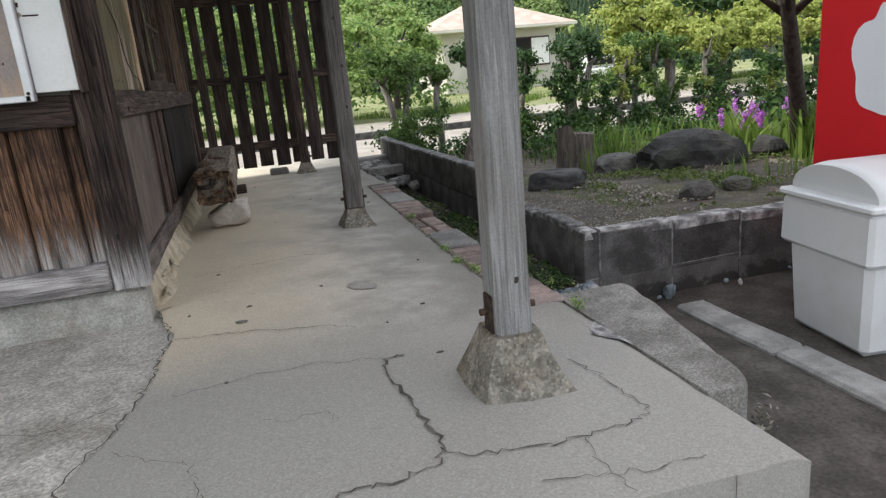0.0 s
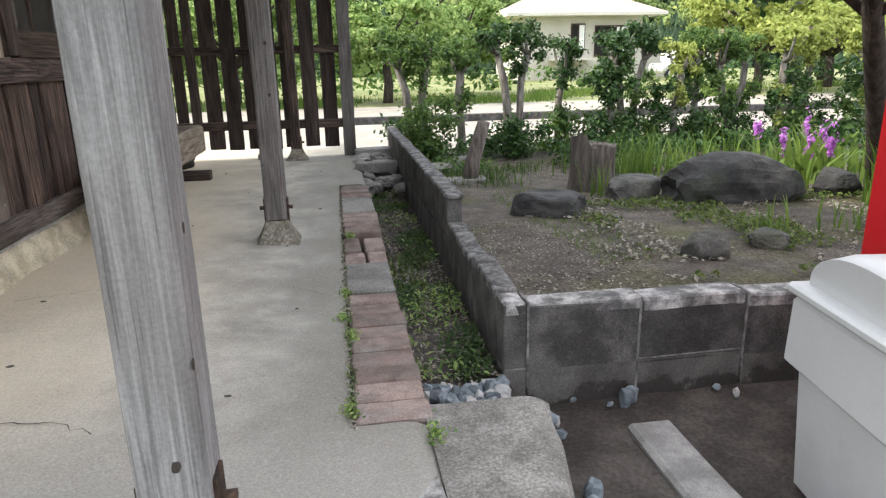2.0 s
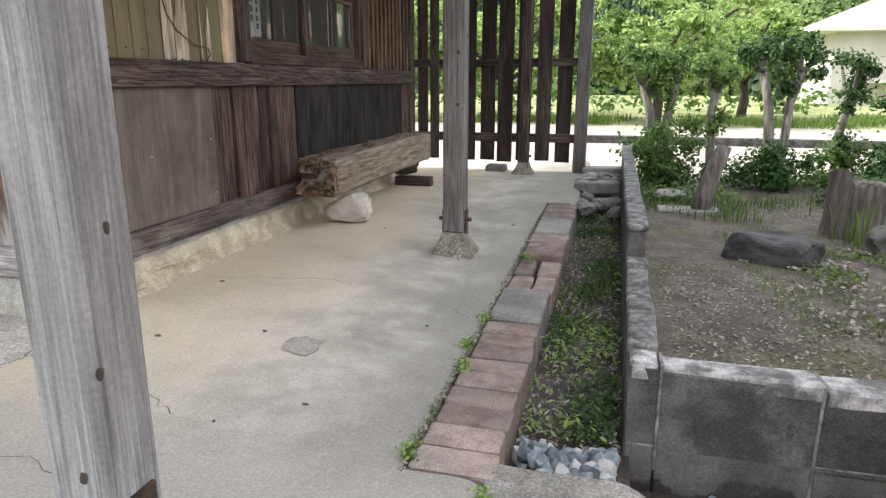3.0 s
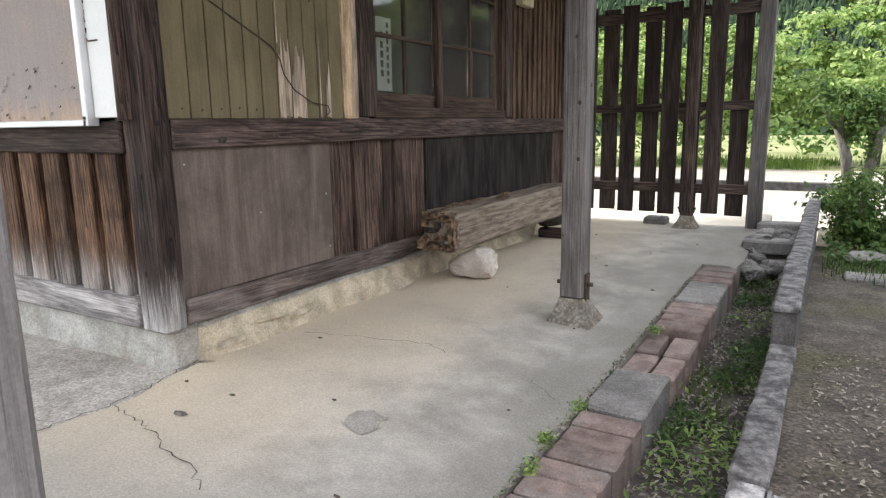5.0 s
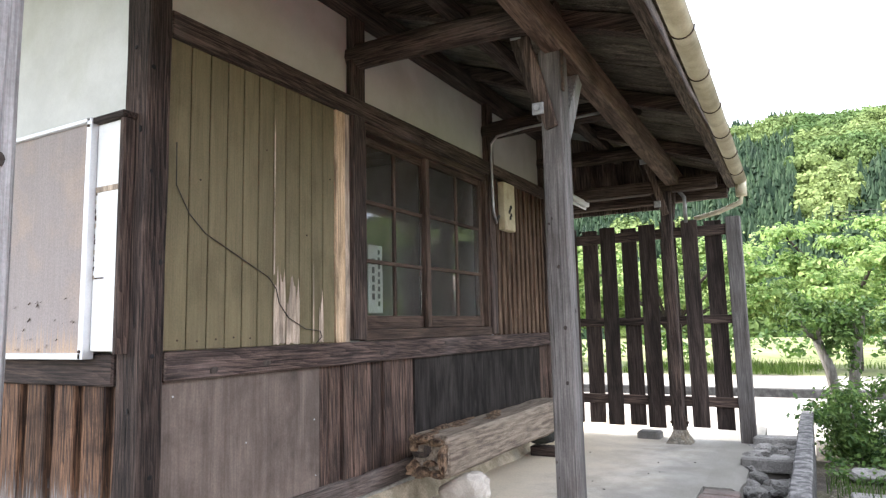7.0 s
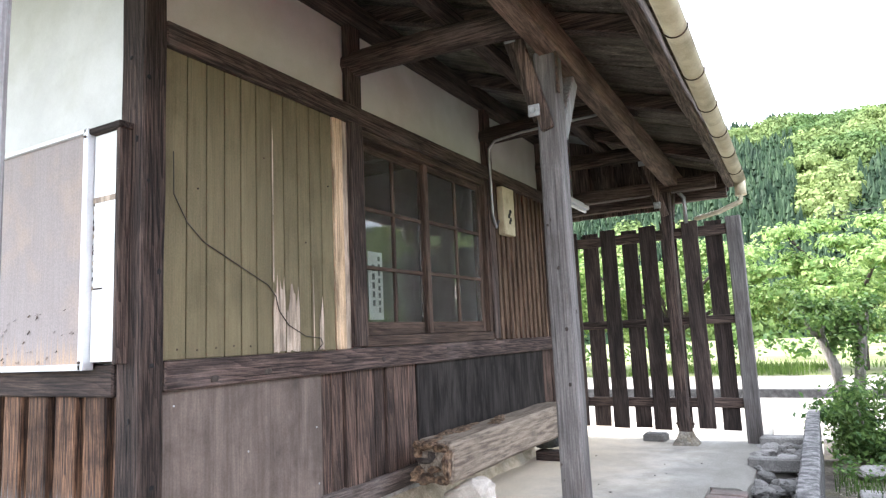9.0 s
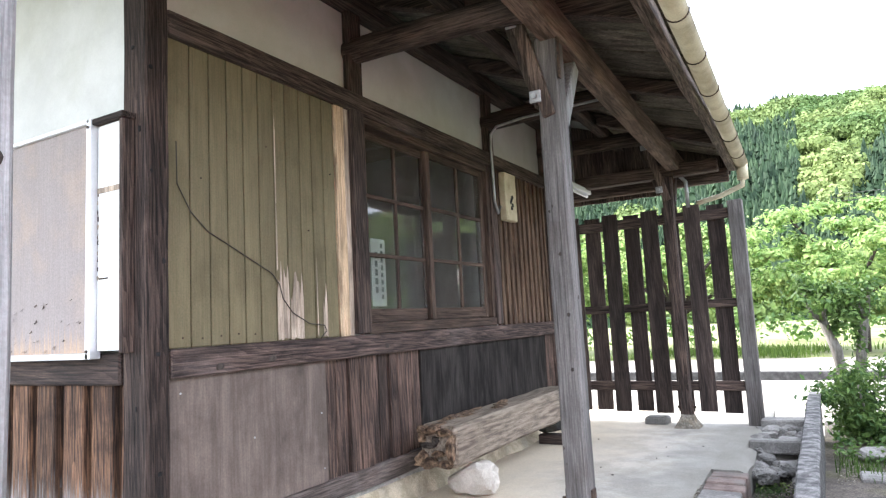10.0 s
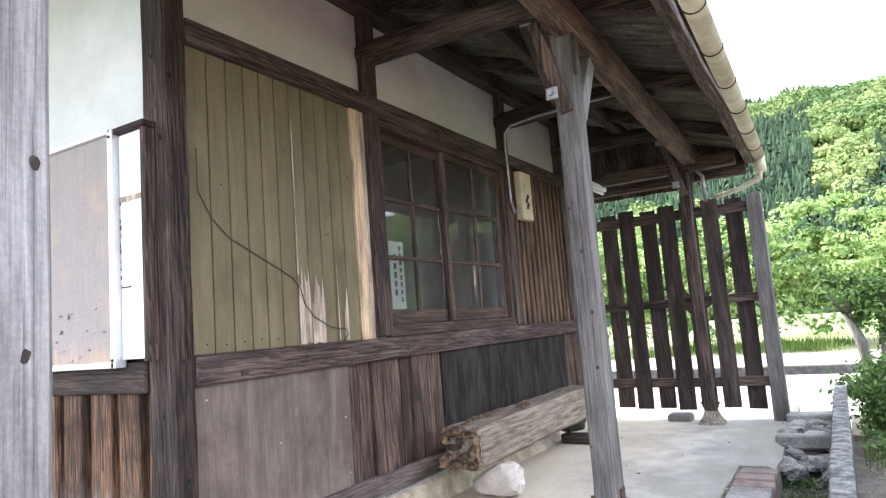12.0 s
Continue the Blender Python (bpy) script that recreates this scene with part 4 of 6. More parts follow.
# ---- porch posts ----
def porch_post(x, y, w, foot, top, mat_, label, lean=(0, 0), ped=0.15, ped_h=0.12):
    th = thing("porch_post", (x, y, floor_z(x, y)), label, "post", "porch posts")
    z0 = floor_z(x, y)
    b_ = bx(x - w / 2, x + w / 2, y - w / 2, y + w / 2, foot, top, 0.010, 18, 0.003)
    tilt_ends(b_, lean, foot, top)
    part("shaft", b_, mat_, th)
    b_ = bmesh.new()
    levels = ((-0.02, ped + 0.025), (0.012, ped), (ped_h * 0.6, ped * 0.72), (ped_h, ped * 0.53))
    rings = []
    for h, r in levels:
        q = []
        for s in range(16):
            a_ = 2 * math.pi * s / 16 + math.pi / 4
            k_ = 1 / max(abs(math.cos(a_)), abs(math.sin(a_)))
            k_ = 0.75 * k_ + 0.25 * 1.15
            q.append(b_.verts.new((x + lean[0] + r * k_ * math.cos(a_), y + lean[1] + r * k_ * math.sin(a_), z0 + h)))
        rings.append(q)
    for c0, c1 in zip(rings, rings[1:]):
        for s in range(16):
            b_.faces.new((c0[s], c0[(s + 1) % 16], c1[(s + 1) % 16], c1[s]))
    b_.faces.new(rings[-1])
    uneven(b_, 0.010, 9, x + y)
    part("pedestal", b_, pedestal_c, th, "rough concrete pedestal, stained ochre")
    for s in (-1, 1):
        part("bracket", bx(x + lean[0] + s * (w / 2 + 0.004) - 0.004, x + lean[0] + s * (w / 2 + 0.004) + 0.004, y + lean[1] - 0.028, y + lean[1] + 0.028, z0 + ped_h - 0.02, z0 + ped_h + 0.11, 0.001), rust, th)
        part("bolt", tube([(x + lean[0] + s * (w / 2), y + lean[1], z0 + ped_h + 0.06), (x + lean[0] + s * (w / 2 + 0.03), y + lean[1], z0 + ped_h + 0.06)], 0.011, 6), rust, th)
    rk = random.Random(round(x * 100 + y * 10))
    for _ in range(9):
        z = rk.uniform(0.25, 1.95)
        f = (top - z) / (top - foot)
        if rk.random() < 0.6:
            p = (x + rk.uniform(-0.4, 0.4) * w + lean[0] * f, y - w / 2 + lean[1] * f)
            b_ = lump((p[0], p[1], z), (0.008, 0.0015, 0.010), rk.random() * 9, 0.2, 2)
        else:
            p = (x + w / 2 + lean[0] * f, y + rk.uniform(-0.4, 0.4) * w + lean[1] * f)
            b_ = lump((p[0], p[1], z), (0.0015, 0.007, 0.010), rk.random() * 9, 0.2, 2)
        part("knot", b_, dark_bark, th)
    return th


pa = porch_post(1.590, 2.402, 0.106, 0.10, 2.33, grey_post, "weathered grey square timber post on a concrete pedestal", (-0.004, 0.0), 0.132, 0.165)
pb_ = porch_post(1.529, 4.853, 0.106, 0.075, 2.24, dim_post, "brown-grey weathered timber post on a concrete pedestal", (0.004, -0.006), 0.10, 0.11)
pc = porch_post(1.487, 7.72, 0.085, 0.05, 2.13, wd_z, "dark timber post on a concrete pedestal before the fence", (0, 0), 0.095, 0.10)
for th, x, y in ((pa, 1.590, 2.402), (pb_, 1.529, 4.853), (pc, 1.487, 7.72)):
    part("brace", beam((x + 0.004, y - 0.062, 1.85), (x - 0.165, y - 0.066, 2.49), 0.030, 0.06), brace_wood, th)
    part("brace", beam((x - 0.04, y + 0.0, 1.92), (x - 0.20, y + 0.0, 2.45), 0.045, 0.08), wd_z, th)
    part("brace", beam((x + 0.02, y + 0.05, 1.84), (x + 0.02, y + 0.26, 2.18), 0.06, 0.075), grey_post if th is not pc else wd_z, th)
    part("strap", bx(x + 0.056, x + 0.066, y - 0.06, y - 0.035, 2.02, 2.34, 0.002), rust, th)
    for bx_, bz in ((x - 0.052, 1.948), (x - 0.150, 2.332)):
        part("bolt_plate", bx(bx_ - 0.028, bx_ + 0.028, y - 0.085, y - 0.074, bz - 0.028, bz + 0.028, 0.003), steel, th)
        part("bolt_head", tube([(bx_, y - 0.082, bz), (bx_, y - 0.105, bz)], 0.013, 6), steel, th)

# ---- fence ----
fn = thing("plank_fence", (1.3, 7.9, 0), "tall dark plank fence with boards on both sides of its rails", "fence")
FY = 7.90
for z0, z1 in ((1.68, 1.767), (0.936, 1.007), (0.255, 0.334)):
    part("rail", bx(0.30, 1.93, FY - 0.02, FY + 0.02, z0, z1, 0.004, 12, 0.003), wd_x, fn)
rf = random.Random(2)
for k, (u0, u1) in enumerate(((0.315, 0.405), (0.42, 0.52), (0.56, 0.647), (0.682, 0.824), (0.867, 1.002), (1.041, 1.177), (1.213, 1.354), (1.384, 1.515), (1.571, 1.704), (1.75, 1.886))):
    front = k % 2 == 0
    ya = (FY - 0.042, FY - 0.022) if front else (FY + 0.022, FY + 0.042)
    part("plank", bx(u0, u1, ya[0], ya[1], 0.075 + rf.uniform(-0.02, 0.015), 1.815 + rf.uniform(-0.015, 0.02), 0.003, 8, 0.003), fence_wood, fn)
b_ = bx(1.925, 2.04, FY - 0.05, FY + 0.045, -0.03, 1.82, 0.006, 12, 0.003)
part("end_post", b_, dim_post, fn, "grey end post")
part("foot_stone", bx(1.12, 1.31, FY - 0.12, FY + 0.05, -0.03, 0.045, 0.015, 4, 0.006), slab_c, fn)

# ---- old beam lying on stones ----
lg = thing("old_beam", (0.8, 5.9, 0.1), "thick weathered squared beam with a rotten hollow end, lying on stones", "beam")
b_ = bx(0.60, 0.825, 5.02, 6.95, 0.185, 0.40, 0.02, 26, 0.012)
part("timber", b_, log_wood, lg)
for k, (cx, cz, sx, sz) in enumerate(((0.635, 0.372, 0.045, 0.026), (0.70, 0.378, 0.05, 0.020), (0.77, 0.372, 0.045, 0.022), (0.622, 0.345, 0.022, 0.03), (0.63, 0.235, 0.03, 0.035), (0.68, 0.212, 0.055, 0.026), (0.76, 0.208, 0.05, 0.022), (0.803, 0.29, 0.018, 0.08), (0.73, 0.262, 0.03, 0.016))):
    part("splinter", lump((cx, 5.02 - 0.012 * (k % 3), cz), (sx, 0.045, sz), k + 0.4, 0.6, 3, 0, 3.0), rot_wood, lg)
ry = random.Random(44)
for k in range(9):
    y = 5.06 + 0.11 * k
    part("splinter", lump((ry.uniform(0.62, 0.80), y, 0.398), (ry.uniform(0.02, 0.05), ry.uniform(0.04, 0.10), ry.uniform(0.008, 0.018)), 50 + k, 0.6, 3, 0, 3.0), rot_wood, lg)
# solid dark lumps: the shade inside the rotten end is put in as colour
part("hollow", lump((0.662, 5.018, 0.298), (0.058, 0.02, 0.017), 3.3, 0.7, 3, 0, 3.0), dark_bark, lg)
part("hollow", lump((0.70, 5.016, 0.325), (0.024, 0.016, 0.022), 5.3, 0.7, 3, 0, 3.0), dark_bark, lg)
b_ = lump((0.750, 5.32, 0.074), (0.13, 0.08, 0.086), 2.1, 0.16, 4, 0.05, 1.6, 0.95)
for v in b_.verts:
    if v.co.z > 0.05:
        v.co.z -= 0.10 * max(0, min(1, (0.80 - v.co.x) / 0.20)) * (v.co.z - 0.05) / 0.13
st = tagged(part("white_stone", b_, stone_m), "pale broken stone under the old beam", "stone")
tagged(part("wood_block", bx(0.57, 0.87, 6.74, 6.84, -0.02, 0.055, 0.006), wd_x), "dark wooden block under the far end of the beam", "block")
tagged(part("dark_stone", lump((0.66, 6.78, 0.13), (0.1, 0.09, 0.07), 5.1, 0.2, 3, 0.05), rock_m), "dark stone wedged under the beam", "stone")

# broken mortar along the foot of the wall
rm = random.Random(17)
for k in range(3):
    y = 3.74 + 0.23 * k + rm.uniform(-0.03, 0.03)
    x = 0.485 + rm.uniform(0.0, 0.04)
    b_ = lump((0, 0, 0), (rm.uniform(0.008, 0.016), rm.uniform(0.05, 0.11), rm.uniform(0.004, 0.007)), 30 + k, 0.4, 3, 0.1, 1.6, 0.9)
    bmesh.ops.transform(b_, matrix=pose(x, y, 0.085 - (x - 0.46) * 0.95, 0, 38, rm.uniform(-14, 14)), verts=b_.verts[:])
    tagged(part("mortar_fragment", b_, mortar_mud), "broken sandy mortar piece along the wall foot", "mortar", "mortar pieces at the wall foot")

# ---- notice board and white panel ----
nb = thing("notice_board", (-0.4, 3.41, 0.9), "weathered notice board with an aluminium frame and peeling face", "notice board")
part("face", bx(-1.55, 0.235, 3.420, 3.445, 0.895, 1.735, 0), notice_ply, nb)
part("frame_bottom", bx(-1.55, 0.255, 3.405, 3.45, 0.872, 0.895, 0.003), alu, nb)
part("frame_top", bx(-1.55, 0.255, 3.405, 3.45, 1.735, 1.752, 0.003), alu, nb)
part("frame_side", bx(0.235, 0.263, 3.405, 3.45, 0.872, 1.752, 0.003), alu, nb)
for z in (0.90, 1.72):
    part("screw", tube([(0.249, 3.406, z), (0.249, 3.401, z)], 0.006, 8), rust, nb)
rp = random.Random(7)
for _ in range(46):
    x, z = rp.uniform(-0.5, 0.22), 0.905 + 0.2 * rp.random() ** 2
    s_ = rp.uniform(0.002, 0.009)
    b_ = bmesh.new()
    vs = [b_.verts.new((x + s_ * math.cos(q) * rp.uniform(0.4, 1), 3.4165 - 0.006 * (q > 3), z + 1.4 * s_ * math.sin(q) * rp.uniform(0.4, 1))) for q in (0, 1, 2, 3, 4, 5)]
    b_.faces.new(vs)
    part("peeling", b_, rust if rp.random() < 0.35 else notice_ply, nb)
wp = thing("signboard", (0.34, 3.42, 0.9), "white painted panel beside the notice board, chipped along its edge", "signboard")
part("face", bx(0.266, 0.405, 3.432, 3.46, 0.90, 1.725, 0.002), white_board, wp)
part("top_trim", bx(0.262, 0.44, 3.41, 3.47, 1.727, 1.75, 0.003), wd_x, wp)
part("side_trim", bx(0.408, 0.43, 3.42, 3.468, 0.89, 1.727, 0.003), wd_z, wp)
part("strip", bx(0.268, 0.403, 3.429, 3.433, 1.47, 1.49, 0), worn_paint, wp)
for k in range(11):
    z = 1.16 + 0.03 * k + 0.01 * rp.random()
    b_ = bmesh.new()
    b_.faces.new([b_.verts.new((0.267 + (0.004 + 0.009 * rp.random()) * (1 + math.cos(q)) / 2, 3.4305, z + 0.014 * math.sin(q) * rp.uniform(0.5, 1))) for q in (0, 0.9, 1.8, 2.7, 3.6, 4.5, 5.4)])
    part("chip", b_, rust if k % 3 else worn_paint, wp)
part("chip", bx(0.28, 0.33, 3.4285, 3.4325, 1.155, 1.160, 0), rust, wp)

# ---- switch box, cables, strip light ----
sb = thing("switch_box", (WX + 0.03, 6.61, 1.67), "cream metal switch box with a black smear on the wall", "switch box")
part("case", bx(WX + 0.018, WX + 0.075, 6.50, 6.70, 1.68, 2.05, 0.006), cream, sb)
for k in range(5):
    part("smear", lump((WX + 0.077, 6.60 + 0.02 * math.sin(k * 2.1), 1.78 + 0.022 * k), (0.002, 0.022, 0.016), k + 1.0, 0.6, 2), black_m, sb)
cb1 = tube([(WX + 0.045, 3.585, 1.66), (WX + 0.012, 3.614, 1.508), (WX + 0.009, 3.677, 1.409), (WX + 0.009, 3.757, 1.34), (WX + 0.009, 3.855, 1.297), (WX + 0.01, 3.975, 1.243), (WX + 0.01, 4.097, 1.189), (WX + 0.01, 4.144, 1.141), (WX + 0.01, 4.163, 1.079), (WX + 0.01, 4.222, 1.016), (WX + 0.012, 4.332, 0.964), (WX + 0.016, 4.43, 0.953), (WX + 0.02, 4.44, 0.926), (WX + 0.03, 4.388, 0.897)], 0.0022, 6)
tagged(part("loose_wire", cb1, cable_m), "thin black loose wire drooping across green boards", "wire")
cb2 = tube([(WX + 0.045, 6.46, 1.78), (WX + 0.05, 6.40, 1.72), (WX + 0.045, 6.36, 1.80), (WX + 0.045, 6.35, 2.20), (WX + 0.05, 6.35, 2.31), (WX + 0.10, 6.345, 2.36), (0.8, 6.30, 2.37), (1.45, 6.30, 2.385)], 0.010, 8)
tagged(part("conduit", cb2, steel), "grey-black cable from the switch box up along a beam", "cable")
lt = thing("strip_light", (1.0, 7.2, 2.2), "white fluorescent batten light under the porch roof", "ceiling light")
part("body", bx(0.73, 0.80, 6.95, 7.82, 2.02, 2.065, 0.006), white_m, lt)
part("tube_lamp", tube([(0.765, 6.98, 2.006), (0.765, 7.80, 2.006)], 0.013, 10), white_m, lt)
part("hanger", bx(0.75, 0.78, 7.05, 7.08, 2.065, 2.72, 0), steel, lt)
part("hanger", bx(0.75, 0.78, 7.4, 7.43, 2.065, 2.72, 0), steel, lt)
tagged(part("far_pipe", tube([(1.62, 7.85, 1.80), (1.62, 7.85, 2.02), (1.56, 7.85, 2.10), (1.50, 7.8, 2.16)], 0.016, 8), steel), "bent grey pipe rising above the fence", "pipe")

# ---- things behind the window ----
ps = thing("paper_notice", (0.34, 5.05, 1.0), "white paper notice behind the window glass", "notice")
part("sheet", bx(0.352, 0.355, 4.985, 5.125, 1.045, 1.43, 0), paper, ps)
for k in range(8):
    part("text_bar", bx(0.3555, 0.3565, 5.078, 5.098, 1.085 + 0.042 * k, 1.112 + 0.042 * k, 0), ink, ps)
for k in range(5):
    part("text_bar", bx(0.3555, 0.3565, 5.02, 5.045, 1.12 + 0.05 * k, 1.155 + 0.05 * k, 0), ink, ps)
pn = thing("small_card", (0.35, 6.1, 1.2), "small white card on a pale upright stick behind the glass", "card")
part("card", bx(0.35, 0.354, 6.02, 6.075, 1.22, 1.33, 0), paper, pn)
part("stick", bx(0.345, 0.349, 6.03, 6.06, 0.96, 1.25, 0), paper, pn)
tk = thing("table", (-0.4, 5.6, 0.2), "dim wooden table inside the room", "table")
part("tabletop", bx(-0.9, -0.1, 4.9, 6.3, 0.86, 0.9, 0.005), room_m, tk)
for x in (-0.85, -0.2):
    for y in (4.95, 6.2):
        part("leg", bx(x, x + 0.05, y, y + 0.05, 0.2, 0.86, 0), room_m, tk)

# ---- bin ----
bn = thing("litter_bin", (2.99, 2.90, -0.30), "grey-white plastic litter bin with a domed lid", "litter bin")
def taper(x0, x1, y0, y1, z0, z1, d, bev=0.02):
    b_ = bx(x0, x1, y0, y1, z0, z1, bev)
    cx, cy = (x0 + x1) / 2, (y0 + y1) / 2
    for v in b_.verts:
        f = (z1 - v.co.z) / (z1 - z0)
        v.co.x += (cx - v.co.x) * d * f
        v.co.y += (cy - v.co.y) * d * f
    return b_
bn.rotation_euler = (0, 0, radians(-9.0))
BX0, BX1, BY0, BY1 = 3.0, 3.46, 2.405, 2.892
part("body", taper(BX0 + 0.02, BX1 - 0.02, BY0 + 0.02, BY1 - 0.02, -0.30, 0.07, 0.10, 0.025), plastic, bn)
part("collar", taper(BX0, BX1, BY0, BY1, 0.055, 0.25, -0.015, 0.015), plastic, bn)
lid = part("lid", taper(BX0 - 0.01, BX1 + 0.01, BY0 - 0.01, BY1 + 0.01, 0.251, 0.279, -0.005, 0.008), plastic, bn)
b_ = bmesh.new()
ringd = []
for q in range(15):
    t_ = math.pi * q / 14
    y = (BY0 + BY1) / 2 - (BY1 - BY0) * 0.47 * math.cos(t_)
    z = 0.277 + 0.125 * max(0.0, math.sin(t_)) ** 0.8
    ringd.append([b_.verts.new((BX0 + 0.02 + 0.10 * (1 - math.sin(t_)) * 0.15, y, z - 0.012)), b_.verts.new((BX0 + 0.085, y, z)), b_.verts.new((BX1 - 0.085, y, z)), b_.verts.new((BX1 - 0.02, y, z - 0.012))])
for c0, c1 in zip(ringd, ringd[1:]):
    for q in range(3):
        b_.faces.new((c0[q], c0[q + 1], c1[q + 1], c1[q])).smooth = True
b_.faces.new([r_[0] for r_ in ringd])
b_.faces.new([r_[3] for r_ in ringd][::-1])
part("dome", b_, plastic, lid)
a_ = Vector((0, -0.80, 0.60))
m0 = Vector((BX0 + 0.17, BY0 + 0.062, 0.353))
part("opening", tube([m0 - a_ * 0.02, m0 + a_ * 0.006], 0.042, 24), black_m, lid, "round black printed mark")
part("mark", tube([m0, m0 + a_ * 0.009], 0.026, 16), red_m, lid)
part("mark", bx(BX0 + 0.13, BX0 + 0.21, m0.y - 0.0085, m0.y - 0.0065, m0.z - 0.006, m0.z + 0.006, 0), white_m, lid)

# ---- red machine ----
vm = thing("vending_machine", (4.1, 3.0, -0.24), "tall red vending machine with a pale printed shape on its side", "vending machine")
part("cabinet", bx(3.50, 4.22, 2.25, 3.245, -0.16, 1.62, 0.012), red_m, vm)
part("base", bx(3.53, 4.19, 2.3, 3.2, -0.31, -0.16, 0.004), black_m, vm)
b_ = bmesh.new()
vs = []
for k in range(40):
    t_ = 2 * math.pi * k / 40
    r_ = 0.19 + 0.03 * math.sin(3 * t_ + 0.6) + 0.02 * math.sin(5 * t_)
    vs.append(b_.verts.new((3.4965, 2.93 + r_ * math.cos(t_) * (0.62 - 0.25 * math.sin(t_)), 0.75 + r_ * math.sin(t_) * 1.15)))
b_.faces.new(vs)
part("printed_shape", b_, white_m, vm, "pale rounded printed shape")

# ---- garden things ----
def stone(name, c, s, seed, m_, label, amp=0.25, flat=0.15, cat="stone", rot=0, boxy=0.6):
    b_ = lump((0, 0, 0), s, seed, amp, 4, flat, 1.6, boxy)
    bmesh.ops.transform(b_, matrix=pose(*c, 0, 0, rot), verts=b_.verts[:])
    return tagged(part(name, b_, m_), label, cat)
stone("boulder", (4.33, 5.25, 0.03), (0.385, 0.25, 0.20), 1.7, rock_m, "large dark grey boulder in the garden bed", 0.22, 0.1, "boulder", -6, 0.9)
stone("rock", (3.055, 5.08, -0.002), (0.195, 0.135, 0.095), 4.2, rock_m, "flat-topped dark rock on bare soil", 0.12, 0.0, "rock", -34, 0.97)
stone("rock", (3.775, 5.46, 0.0), (0.16, 0.12, 0.09), 6.6, grey_rock, "low grey stone beside the boulder", 0.15, 0.0, "rock", -10, 0.9)
stone("rock", (3.40, 3.93, 0.04), (0.115, 0.085, 0.078), 8.8, grey_rock, "mossy half-buried stone in the bed", 0.2, 0.2, "rock", 10)
stone("rock", (3.76, 4.05, 0.035), (0.11, 0.08, 0.06), 9.3, grey_rock, "mossy half-buried stone in the bed", 0.25, 0.2, "rock", 30)
stone("rock", (5.05, 5.2, 0.01), (0.16, 0.14, 0.11), 2.9, rock_m, "dark stone among leaves in the bed", 0.25, 0.2, "rock", 30)
stone("flat_stone", (2.95, 5.02, -0.035), (0.05, 0.035, 0.02), 3.3, kerb_c, "small pale flat stone on the soil", 0.2, 0.2, "stone", 30)
stone("flat_stone", (2.75, 7.35, -0.1), (0.16, 0.10, 0.045), 3.9, slab_c, "grey flat stone near the wall", 0.2, 0.2, "stone", 10)
stone("flat_stone", (3.05, 7.7, -0.1), (0.14, 0.10, 0.05), 5.9, slab_c, "grey flat stone near the wall", 0.2, 0.2, "stone", 40)
tagged(part("flat_slab", bx(2.62, 3.05, 6.55, 6.75, -0.16, -0.075, 0.01, 5, 0.006), slab_c), "weathered flat slab lying on the soil", "slab")
# stump
sm = thing("tree_stump", (3.70, 6.0, -0.1), "grey split tree stump with a hollow top", "tree stump")
b_ = bmesh.new()
rg = []
for q, z in enumerate((-0.16, -0.08, 0.05, 0.16, 0.235)):
    c = []
    for s in range(28):
        a_ = 2 * math.pi * s / 28
        r_ = (0.205, 0.178, 0.163, 0.162, 0.165)[q] * (1 + 0.09 * noise.noise(Vector((math.cos(a_) * 2, math.sin(a_) * 2, z * 2))))
        dz = 0.05 * noise.noise(Vector((math.cos(a_) * 1.5, math.sin(a_) * 1.5, 5))) + (0.09 if 11 < s < 19 else 0) if q == 4 else 0
        c.append(b_.verts.new((3.70 + r_ * math.cos(a_), 6.0 + r_ * math.sin(a_), z + dz)))
    rg.append(c)
c = [b_.verts.new(((v.co.x - 3.70) * 0.8 + 3.70, (v.co.y - 6.0) * 0.8 + 6.0, 0.22)) for v in rg[-1]]
rg.append(c)
c = [b_.verts.new(((v.co.x - 3.70) * 0.5 + 3.70, (v.co.y - 6.0) * 0.5 + 6.0, 0.12)) for v in rg[-1]]
rg.append(c)
for c0, c1 in zip(rg, rg[1:]):
    for s in range(28):
        b_.faces.new((c0[s], c0[(s + 1) % 28], c1[(s + 1) % 28], c1[s]))
b_.faces.new(rg[-1])
part("trunk", b_, stump_m, sm)
# short cut post in the bed
b_ = tube([(2.91, 6.66, -0.15), (2.94, 6.67, 0.05), (2.985, 6.68, 0.2), (3.04, 6.69, 0.37)], 0.07, 12, 0.05)
uneven(b_, 0.012, 7)
tagged(part("cut_trunk", b_, stump_m), "short grey cut trunk standing in the bed", "tree stump")

# crushed stones at the end of the ditch
rs = random.Random(11)
proto = [lump((0, 0, 0), (0.034, 0.026, 0.022), 10 + k, 0.55, 1 + k % 2, 0, 1.7, 0.7) for k in range(6)]
pm = []
for b_ in proto:
    me = bpy.data.meshes.new("stone_chip")
    b_.to_mesh(me)
    b_.free()
    me.materials.append(chip_m)
    pm.append(me)
def chips(n, x0, x1, y0, y1, z, s0, s1, hi=0.03, pale=0.3):
    for _ in range(n):
        ob = put_mesh("stone_chip", rs.choice(pm), chip_m)
        if rs.random() < pale:
            ob.material_slots[0].link = "OBJECT"
            ob.material_slots[0].material = pale_chip
        s_ = rs.uniform(s0, s1)
        ob.matrix_basis = pose(rs.uniform(x0, x1), rs.uniform(y0, y1), z + rs.uniform(0, hi), rs.uniform(0, 360), rs.uniform(0, 360), rs.uniform(0, 360)) @ Matrix.Scale(s_ * 0.9, 4)
        tagged(ob, "blue-grey crushed stone chip", "stone chip", "stone chips in the ditch")
